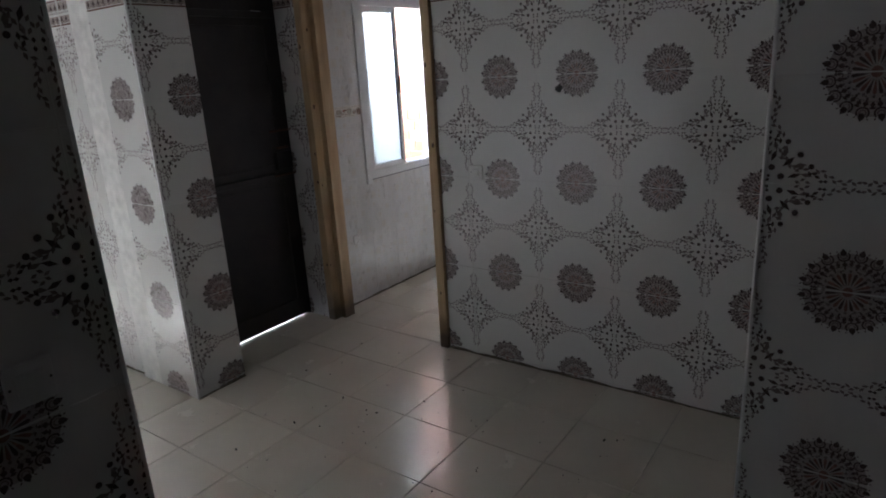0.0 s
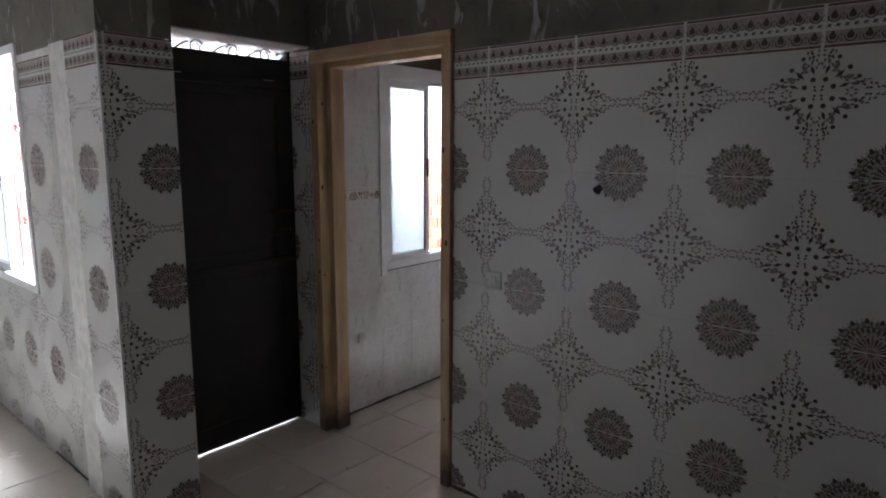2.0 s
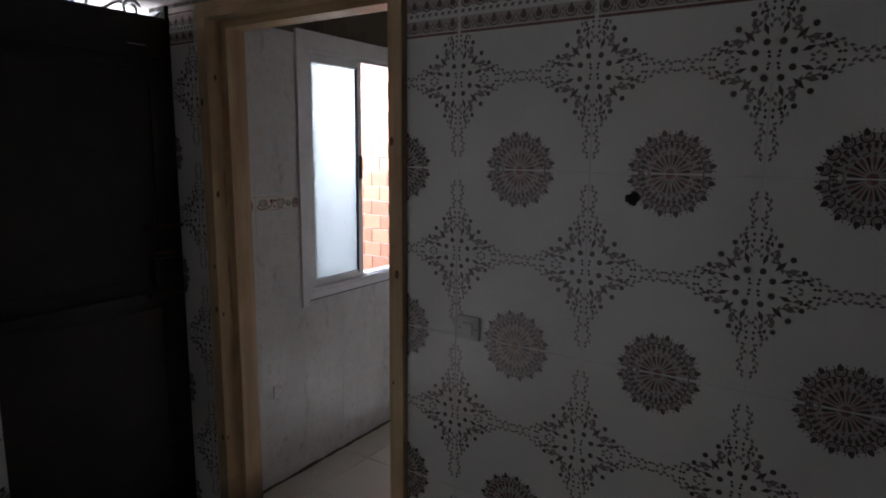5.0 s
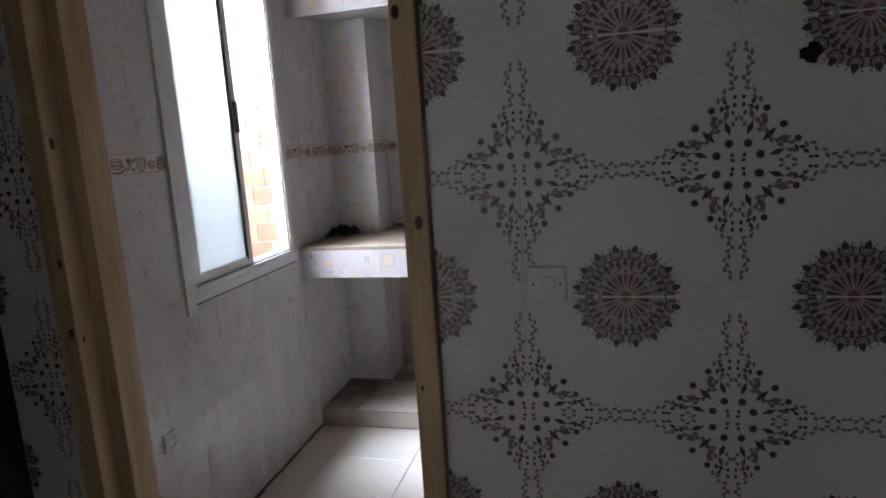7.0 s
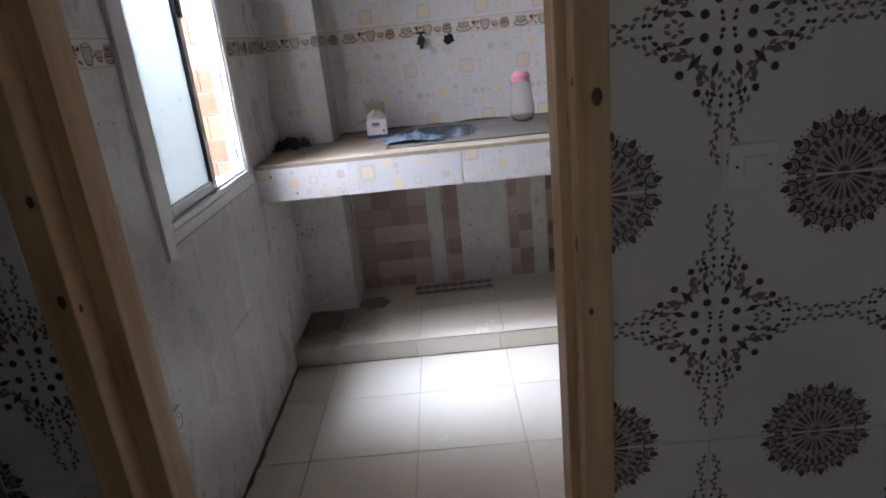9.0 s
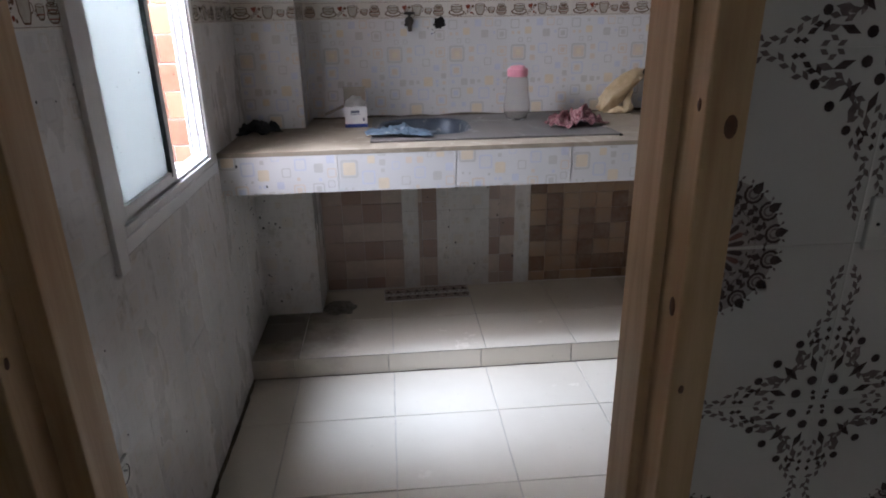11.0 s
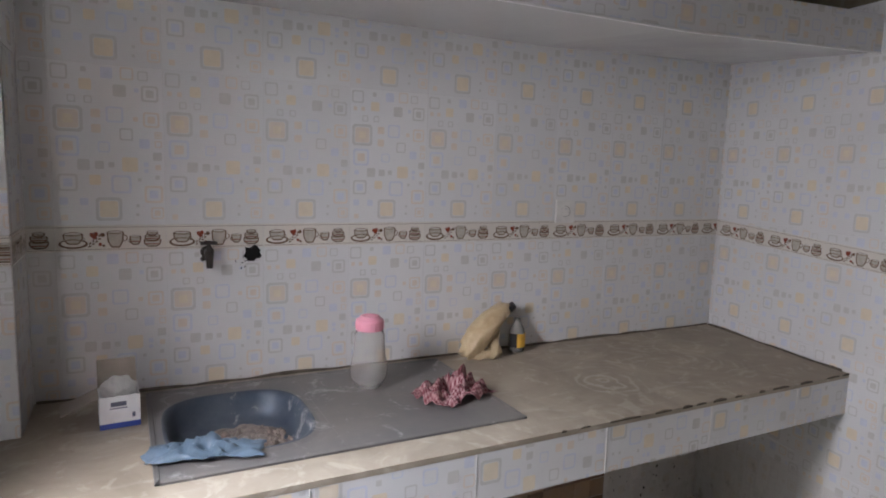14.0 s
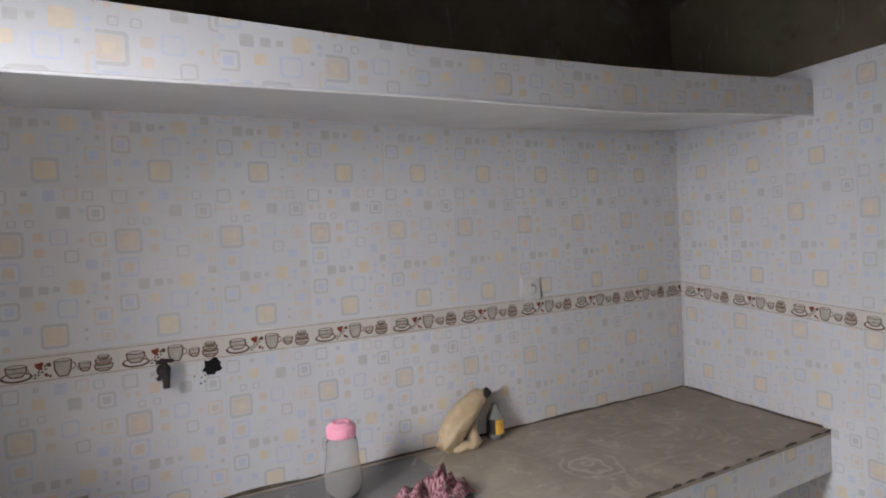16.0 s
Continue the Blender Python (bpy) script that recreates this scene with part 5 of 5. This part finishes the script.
def jar():
    ob = empty("jar", 0.107, 1.812, 0.905, "clear plastic jar with a pink screw lid, empty", "jar")
    ob.scale = (0.88, 0.88, 1.0)
    glass = Nodes("clear_plastic")
    m = glass.done((0.90, 0.89, 0.87), glass.ramp(glass.noise(20, 4), 0.3, 0.7, 0.06, 0.16), 0.0, Transmission_Weight=0.93, IOR=1.15)
    prof = [(0.0, 0.002), (0.040, 0.002), (0.047, 0.008), (0.060, 0.032), (0.0615, 0.062), (0.057, 0.085), (0.0525, 0.104), (0.0510, 0.130), (0.050, 0.158), (0.042, 0.172), (0.038, 0.176), (0.0365, 0.174), (0.0480, 0.157), (0.0490, 0.130), (0.0505, 0.104), (0.0550, 0.085), (0.0595, 0.062), (0.058, 0.033), (0.045, 0.010), (0.0, 0.005)]
    part("body", lathe(prof, 28), m, ob, "clear ribbed plastic body")
    pink = plain("pink_plastic", (0.78, 0.33, 0.41), 0.4, 0, 0.08, 20)
    lid = part("lid", lathe([(0.0445, 0.172), (0.046, 0.174), (0.0462, 0.198), (0.044, 0.203), (0.034, 0.204), (0.033, 0.211), (0.031, 0.213), (0.022, 0.213), (0.020, 0.206), (0.0, 0.206)], 28), pink, ob, "pink screw lid")
    part("tab", moved(soft_box((-0.012, -0.005, 0.205), (0.012, 0.005, 0.212), 0.002), Matrix.Identity(4)), pink, lid)
    for k in range(20):
        a = 2 * math.pi * k / 20
        part("grip", moved(soft_box((0.0455, -0.0015, 0.177), (0.0475, 0.0015, 0.196), 0.0006, 1), Matrix.Rotation(a, 4, "Z")), pink, lid)
    return ob


jar()


def wrapped_bottle():
    """A small bottle leaning in a cream plastic bag, its dark cap out."""
    film = Nodes("cream_film")
    mat = film.done(film.mix(film.ramp(film.noise(25, 5), 0.3, 0.7), (0.44, 0.32, 0.18), (0.60, 0.48, 0.30)), 0.42)
    ob = empty("wrapped_bottle", 0.60, 1.955, ZT, "dark-capped bottle leaning in a knotted cream plastic wrap", "bottle")
    def lump(points, radii, seg):
        bm = tube(points, radii, seg)
        bmesh.ops.subdivide_edges(bm, edges=bm.edges[:], cuts=1, use_grid_fill=True)
        for v in bm.verts:
            d = noise.noise(v.co * 45) * 0.018 + noise.noise(v.co * 110) * 0.008
            v.co += Vector((d, d * 0.6, d * 0.5))
            v.co.z = max(v.co.z, 0.001)
        for f in bm.faces:
            f.smooth = True
        return bm

    part("wrap", lump([(-0.092, 0.0, 0.016), (-0.070, 0.0, 0.040), (-0.038, 0.003, 0.076), (-0.002, 0.006, 0.112), (0.034, 0.009, 0.142), (0.064, 0.010, 0.158), (0.086, 0.010, 0.162)], [0.022, 0.040, 0.047, 0.044, 0.038, 0.030, 0.019], 18), mat, ob, "wrinkled cream plastic film")
    part("wrap_tail", lump([(0.030, 0.0, 0.128), (0.030, -0.006, 0.090), (0.016, -0.012, 0.050), (0.020, -0.018, 0.016), (0.012, -0.02, 0.002)], [0.016, 0.014, 0.020, 0.026, 0.018], 14), mat, ob, "hanging twisted end of the film")
    part("wrap_foot", lump([(-0.060, -0.012, 0.014), (-0.020, -0.02, 0.018), (0.020, -0.024, 0.012)], [0.014, 0.020, 0.012], 14), mat, ob, "gathered end of the film")
    part("cap", tube([(0.086, 0.010, 0.160), (0.100, 0.010, 0.170), (0.108, 0.010, 0.175)], [0.0155, 0.0160, 0.0145], 14), M_BLACK, ob, "black screw cap")
    return ob


wrapped_bottle()


def small_bottle():
    ob = empty("small_bottle", 0.735, 1.975, ZT, "small clear bottle with a yellow and black label", "bottle")
    clear = Nodes("thin_clear_plastic")
    m = clear.done((0.80, 0.80, 0.76), 0.18, 0.0, Transmission_Weight=0.8, IOR=1.2)
    part("body", lathe([(0.0, 0.001), (0.026, 0.001), (0.030, 0.006), (0.030, 0.072), (0.022, 0.092), (0.012, 0.108), (0.011, 0.122), (0.009, 0.122), (0.010, 0.108), (0.020, 0.092), (0.028, 0.071), (0.028, 0.008), (0.0, 0.004)], 22), m, ob)
    yellow = plain("yellow_paper_label", (0.72, 0.42, 0.06), 0.6, 0, 0.1, 40)
    bm = bmesh.new()
    arcs = []
    for k in range(15):
        a = math.radians(-175 + 150 * k / 14)
        arcs.append([bm.verts.new((r * math.cos(a), r * math.sin(a), z)) for r, z in ((0.0304, 0.020), (0.0312, 0.020), (0.0312, 0.070), (0.0304, 0.070))])
    for k, (a, b) in enumerate(zip(arcs, arcs[1:])):
        for i in range(4):
            bm.faces.new((a[i], a[(i + 1) % 4], b[(i + 1) % 4], b[i])).material_index = 1 if k < 5 else 0
    bm.faces.new(arcs[0])
    bm.faces.new(arcs[-1][::-1])
    part("label_band", bm, [yellow, M_BLACK], ob, "yellow label with a black panel")
    return ob


small_bottle()


def carton():
    """Small open white box with a blue lower edge, grey flaps and bubble film inside."""
    ob = empty("carton", -0.545, 1.815, ZT, "small open white carton with a blue bottom edge", "box")
    ob.rotation_euler = (0, 0, radians(4))
    white = plain("white_card", (0.74, 0.74, 0.74), 0.6, 0, 0.06, 30)
    blue = plain("blue_print", (0.035, 0.07, 0.30), 0.5, 0, 0.1, 30)
    grey = plain("grey_card", (0.30, 0.26, 0.21), 0.85, 0, 0.15, 20)
    w, d, h, t = 0.044, 0.040, 0.080, 0.0015
    part("front", boxes(((-w, -d, 0.014), (w, -d + t, h))), white, ob)
    part("printed_edge", boxes(((-w - 0.0005, -d - 0.0006, 0.0005), (w + 0.0005, -d + t, 0.014))), blue, ob, "blue printed lower edge")
    part("back", boxes(((-w, d - t, 0.0005), (w, d, h))), white, ob)
    for s in (-1, 1):
        part("side", boxes(((s * w - (t if s > 0 else 0), -d + t, 0.0005), (s * w + (0 if s > 0 else t), d - t, h))), white, ob)
    part("base", boxes(((-w + t, -d + t, 0.0005), (w - t, d - t, 0.003))), grey, ob)
    part("flap", moved(boxes(((-w, 0, 0), (w, t, 0.070))), Matrix.Translation((0, d, h - 0.001)) @ pose(0, 0, 0, -12)), grey, ob, "raised grey inner flap")
    part("flap", moved(boxes(((-0.085, -d, 0), (0.0, d, t))), Matrix.Translation((-w, 0, h)) @ pose(0, 0, 0, 0, -22)), grey, ob, "folded-out grey flap")
    ink = plain("dark_print", (0.10, 0.11, 0.16), 0.5)
    part("print_bar", boxes(((-0.020, -d - 0.0006, 0.055), (0.014, -d, 0.066))), ink, ob)
    part("print_bar", boxes(((-0.022, -d - 0.0006, 0.049), (0.016, -d, 0.0515))), ink, ob)
    part("print_bar", boxes(((0.026, -d - 0.0006, 0.024), (0.033, -d, 0.036))), ink, ob)
    bm = bmesh.new()
    bmesh.ops.create_uvsphere(bm, u_segments=22, v_segments=14, radius=1.0)
    for v in bm.verts:
        k = 1 + 0.30 * noise.noise(v.co * 2.3) + 0.08 * noise.noise(v.co * 9)
        v.co = Vector((v.co.x * 0.038 * k, v.co.y * 0.034 * k, v.co.z * 0.030 * k + 0.086))
    for f in bm.faces:
        f.smooth = True
    film = Nodes("bubble_film")
    m = film.done((0.70, 0.69, 0.66), 0.3, 0.0, Transmission_Weight=0.45, IOR=1.1)
    film.bump(film.noise(140, 1), 0.6, 0.004)
    part("padding", bm, m, ob, "crumpled bubble film")
    return ob


carton()

# leftover border tile lying on the step
off = new("leftover_tile", BORDER.meshes[0])
off.matrix_basis = pose(-0.472, 1.866, 0.0905, 0, 0, 2)
tagged(off, "loose patterned border tile lying on the step", "tile")


# ---- fittings ----
def tap():
    ob = empty("tap", -0.312, 2.0, 1.29, "old dark brass wall tap with a cross handle", "tap")
    ob.matrix_world = Matrix.Identity(4)
    iron = plain("tarnished_brass", (0.045, 0.038, 0.032), 0.55, 0.5, 0.4, 50)
    ob.matrix_world = Matrix.Translation((-0.312, KY1, 1.297)) @ Matrix.Scale(0.78, 4) @ Matrix.Translation((0.312, -KY1, -1.297))
    body = part("body", tube([(-0.312, 2.022, 1.288), (-0.312, 1.985, 1.288), (-0.312, 1.962, 1.284), (-0.312, 1.950, 1.262), (-0.312, 1.948, 1.238)], [0.013, 0.013, 0.016, 0.012, 0.011], 12), iron, ob)
    part("stem", tube([(-0.312, 1.968, 1.290), (-0.312, 1.966, 1.322)], [0.010, 0.007], 10), iron, ob)
    part("handle", tube([(-0.340, 1.966, 1.326), (-0.312, 1.966, 1.328), (-0.284, 1.966, 1.326)], [0.006, 0.008, 0.006], 10), iron, ob)
    part("side_lug", tube([(-0.312, 1.972, 1.283), (-0.338, 1.968, 1.266)], [0.012, 0.007], 10), iron, ob)
    part("rose", moved(lathe([(0.024, 0.0), (0.023, 0.004), (0.013, 0.007)], 16), frame_of((-0.312, KY1 - 0.0005, 1.288), (1, 0, 0), (0, -1, 0))), iron, ob)
    return ob


tap()


def ragged_hole(m, r, label, seed):
    """A rough broken hole: a flat ragged disc, its inner shade painted near black."""
    rng = random.Random(seed)
    bm = bmesh.new()
    n = 18
    rr = [r * rng.uniform(0.75, 1.25) for _ in range(n)]
    rings = [[bm.verts.new((rr[k] * f * math.cos(2 * math.pi * k / n), rr[k] * f * math.sin(2 * math.pi * k / n), z)) for k in range(n)] for f, z in ((1.15, 0.0006), (1.0, 0.0012), (0.7, 0.0009), (0.3, 0.0008))]
    for a, b in zip(rings, rings[1:]):
        for k in range(n):
            bm.faces.new((a[k], a[(k + 1) % n], b[(k + 1) % n], b[k]))
    bm.faces.new(rings[-1])
    ob = link("pipe_hole", bm, plain("painted_hole_shade", (0.006, 0.005, 0.005), 1.0, 0, 0.5, 60, 0.6))
    ob.matrix_basis = m
    return tagged(ob, label, "hole", kind="structure")


ragged_hole(frame_of((-0.186, KY1 - 0.0006, 1.283), (1, 0, 0), (0, -1, 0)), 0.021, "rough dark pipe hole in the kitchen tiles", 3)
ragged_hole(frame_of((0.714, -0.0006, 1.456), (1, 0, 0), (0, -1, 0)), 0.015, "round dark hole drilled in the hall tiles", 5)


M_SOCKET = plain("yellowed_socket_plastic", (0.70, 0.69, 0.66), 0.4, 0, 0.08, 20)


def switch_plate(m, w, h, name, label, rocker, socket=False):
    ob = empty(name, 0, 0, 0, label, "switch" if not socket else "socket")
    ob.matrix_basis = m
    part("plate", soft_box((-w / 2, -h / 2, 0), (w / 2, h / 2, 0.009), 0.003), M_WHITE if not socket else M_SOCKET, ob)
    if socket:
        # well coloured dark in place of the shade inside it
        part("well", moved(lathe([(0.021, 0.010), (0.020, 0.0092), (0.019, 0.004), (0.0, 0.0038)], 22), Matrix.Translation((0, 0, 0.0004))), plain("shaded_socket_well", (0.09, 0.085, 0.08), 0.5), ob)
        for x in (-0.0095, 0.0095):
            part("pin_hole", moved(lathe([(0.0028, 0.0), (0.0028, 0.0005), (0.0, 0.0005)], 10), Matrix.Translation((x, 0, 0.0042))), M_BLACK, ob)
        part("earth_pin", moved(lathe([(0.0025, 0.0), (0.0025, 0.012), (0.0, 0.014)], 10), Matrix.Translation((0, 0.010, 0.0040))), M_ALUGREY, ob)
    else:
        part("rocker", moved(soft_box((-rocker / 2, -rocker / 2, 0.008), (rocker / 2, rocker / 2, 0.0135), 0.002), Matrix.Identity(4)), M_WHITE, ob)
        for x in (-rocker / 2 - 0.010, rocker / 2 + 0.010):
            part("screw", moved(lathe([(0.0, 0.0105), (0.0022, 0.0102), (0.0026, 0.009)], 8), Matrix.Translation((x, 0, 0))), M_BLACK, ob)
    return ob


switch_plate(frame_of((0.247, 0.0, 1.048), (1, 0, 0), (0, -1, 0)), 0.078, 0.074, "light_switch", "square white light switch on the patterned tiles", 0.034)
switch_plate(frame_of((0.80, -2.350, 1.095), (0, 1, 0), (1, 0, 0)), 0.080, 0.080, "light_switch", "square white light switch on the passage wall", 0.046)
switch_plate(frame_of((0.951, KY1, 1.404), (1, 0, 0), (0, -1, 0)), 0.086, 0.086, "wall_socket", "white round-well power socket above the cup border", 0.0, True)
switch_plate(frame_of((KX0, 0.205, 0.830), (0, 1, 0), (1, 0, 0)), 0.070, 0.085, "light_switch", "dirty white switch beside the kitchen door", 0.034)
switch_plate(frame_of((KX0, 0.330, 0.462), (0, 1, 0), (1, 0, 0)), 0.060, 0.060, "wall_socket", "small old white socket low on the wall", 0.0, True)


# crumbs and chips on the hall floor
def crumbs():
    rng = random.Random(12)
    bm = bmesh.new()
    for _ in range(70):
        x, y = rng.uniform(-0.6, 1.2), rng.uniform(-1.5, -0.1)
        s = rng.uniform(0.002, 0.007) * (1.6 if rng.random() < 0.15 else 1)
        m = Matrix.Translation((x, y, s * 0.3)) @ Euler((rng.random() * 3, rng.random() * 3, rng.random() * 3)).to_matrix().to_4x4() @ Matrix.Diagonal((s, s * rng.uniform(0.3, 0.8), s * 0.4, 1))
        bmesh.ops.create_icosphere(bm, subdivisions=1, radius=1.0, matrix=m)
    tagged(link("crumbs", bm, plain("dark_crumbs", (0.05, 0.04, 0.035), 0.9, 0, 0.5, 90)), "small dark chips and crumbs on the hall floor", "debris", kind="stuff")


crumbs()


# dirt line in the corner of floor and wall
def dirt_line(points, label, wide=1.0, z=0.0):
    rng = random.Random(len(points) * 31)
    bm = bmesh.new()
    (xa, ya), (xb, yb), n = points
    d = Vector((xb - xa, yb - ya, 0))
    length = d.length
    d.normalize()
    steps = int(length / 0.02)
    prev = None
    for k in range(steps + 1):
        p = Vector((xa, ya, z)) + d * (length * k / steps)
        w = wide * (0.004 + 0.010 * abs(noise.noise(p * 7)) + rng.uniform(0, 0.003))
        h = wide * (0.006 + 0.016 * abs(noise.noise(p * 5 + Vector((3, 1, 2)))))
        row = [bm.verts.new(p + Vector((n[0] * w, n[1] * w, 0.0006))), bm.verts.new(p + Vector((n[0] * w * 0.35, n[1] * w * 0.35, h * 0.35))), bm.verts.new(p + Vector((n[0] * 0.0012, n[1] * 0.0012, h)))]
        if prev:
            for i in range(2):
                bm.faces.new((prev[i], row[i], row[i + 1], prev[i + 1]))
        prev = row
    tagged(link("dirt", bm, M_DIRT), label, "dirt", kind="stuff")


M_DIRT = plain("packed_dirt", (0.11, 0.09, 0.065), 0.95, 0, 0.4, 40, 0.5)
dirt_line(((0.02, 0.0), (1.74, 0.0), (0, -1)), "dark dirt packed along the foot of the tiled wall")
dirt_line(((-0.789, -1.14), (-0.789, -0.846), (1, 0)), "dark dirt packed along the foot of the pier")
dirt_line(((-1.79, -1.12), (-1.13, -1.12), (0, -1)), "dark dirt packed along the foot of the window wall")
# real dirt, widened to darken the shaded floor under the window
dirt_line(((KX0, 0.15), (KX0, 1.40), (1, 0)), "dark dirt, widened for the shade, along the foot of the kitchen wall", 1.3)
dirt_line(((KX0, 1.402), (1.6, 1.402), (0, -1)), "thin dirt along the foot of the step", 0.3)
dirt_line(((-0.74, KY1), (1.78, KY1), (0, -1)), "dark crumbs packed along the back of the worktop", 0.7, 0.899)
dirt_line(((1.78, KY1 - 0.01), (1.67, 1.36), (-1, 0)), "dark crumbs packed along the end of the worktop", 0.7, 0.899)


def chipped_edge():
    """Broken, dirt-filled arris of the worktop."""
    rng = random.Random(8)
    bm = bmesh.new()
    x = 0.45
    while x < 1.66:
        long = rng.uniform(0.012, 0.06) * (1.8 if x > 0.6 else 0.7)
        deep = rng.uniform(0.002, 0.005) * (1.8 if x > 0.6 else 1.0)
        y = 1.338
        pts = [(x, y - 0.0008), (x + long * 0.3, y - 0.0012), (x + long, y - 0.0008), (x + long * 0.7, y + deep), (x + long * 0.35, y + deep * 0.6)]
        top = [bm.verts.new((a, b, 0.8996)) for a, b in pts]
        low = [bm.verts.new((a, b, 0.8965 - 0.4 * deep)) for a, b in pts]
        bm.faces.new(top)
        for k in range(5):
            bm.faces.new((low[k], low[(k + 1) % 5], top[(k + 1) % 5], top[k]))
        x += long + rng.uniform(0.02, 0.16) * (0.5 if x > 0.6 else 1.2)
    tagged(link("chips", bm, M_DIRT), "dark dirt-filled chips along the worktop edge", "dirt", kind="stuff")


chipped_edge()


def spots(m, us, vs, count, label, seed, big=0.006):
    """Irregular black mould spots on a wall."""
    rng = random.Random(seed)
    bm = bmesh.new()
    for _ in range(count):
        u, v = rng.uniform(*us), vs[0] + (vs[1] - vs[0]) * rng.random() ** 0.8
        r = big * rng.uniform(0.2, 1.0) ** 1.6
        n = rng.randint(5, 8)
        ring = [(u + r * rng.uniform(0.5, 1.2) * math.cos(2 * math.pi * k / n), v + r * rng.uniform(0.6, 1.6) * math.sin(2 * math.pi * k / n)) for k in range(n)]
        edge = [bm.verts.new((a, b, 0.0)) for a, b in ring]
        top = [bm.verts.new((u + (a - u) * 0.7, v + (b - v) * 0.7, 0.0011)) for a, b in ring]
        for k in range(n):
            bm.faces.new((edge[k], edge[(k + 1) % n], top[(k + 1) % n], top[k]))
        bm.faces.new(top)
    ob = link("mould_spots", bm, M_MOULD)
    ob.matrix_basis = m
    tagged(ob, label, "dirt", kind="stuff")


M_MOULD = plain("black_mould", (0.03, 0.03, 0.032), 0.95, 0, 0.4, 60, 0.4)
spots(frame_of((0, 1.7995, 0), (1, 0, 0), (0, -1, 0)), (-0.975, -0.86), (0.12, 0.75), 40, "black mould spots low on the tiled pillar", 2, 0.0055)
spots(frame_of((KX0 + 0.0005, 0, 0), (0, 1, 0), (1, 0, 0)), (1.42, 1.80), (0.10, 0.74), 90, "black mould spots on the wall below the worktop", 3, 0.0055)
spots(frame_of((KX0 + 0.0005, 0, 0), (0, 1, 0), (1, 0, 0)), (0.16, 1.35), (0.05, 1.25), 60, "small dark spots on the dirty kitchen wall", 4, 0.003)
spots(frame_of((0, KY1 - 0.0005, 0), (1, 0, 0), (0, -1, 0)), (1.25, 1.70), (0.15, 0.74), 90, "black mould spots on the wall below the worktop", 5, 0.007)
spots(frame_of((0, KY1 - 0.0005, 0), (1, 0, 0), (0, -1, 0)), (-0.235, -0.195), (1.235, 1.265), 9, "dark drips below the broken pipe hole", 6, 0.004)
spots(frame_of((0, KY1 - 0.0065, 0), (1, 0, 0), (0, -1, 0)), (-0.36, 0.22), (0.15, 0.74), 40, "dark spots on the tiles below the worktop", 7, 0.006)
spots(frame_of((0, 1.3375, 0), (1, 0, 0), (0, -1, 0)), (-0.95, -0.75), (0.765, 0.86), 5, "dark spots on the worktop edge", 9, 0.008)


def ash_pile():
    bm = bmesh.new()
    bmesh.ops.create_grid(bm, x_segments=28, y_segments=24, size=1.0)
    for v in bm.verts:
        r = v.co.xy.length
        k = max(0.0, 1.0 - r * (1.1 + 0.4 * noise.noise(Vector((v.co.x * 2.2, v.co.y * 2.2, 7.0)))))
        v.co = Vector((-0.675 + v.co.x * 0.085, 1.835 + v.co.y * 0.075, 0.0835 + 0.022 * k ** 0.8 * (0.8 + 0.5 * noise.noise(v.co * 5)) + 0.004 * k * noise.noise(v.co * 20)))
    bmesh.ops.delete(bm, geom=[f for f in bm.faces if max(v.co.z for v in f.verts) < 0.0842], context="FACES")
    for f in bm.faces:
        f.smooth = True
    tagged(link("ash_pile", bm, plain("grey_ash", (0.17, 0.16, 0.15), 0.95, 0, 0.4, 60, 0.6)), "small heap of grey ash on the step", "rubble", kind="stuff")


ash_pile()
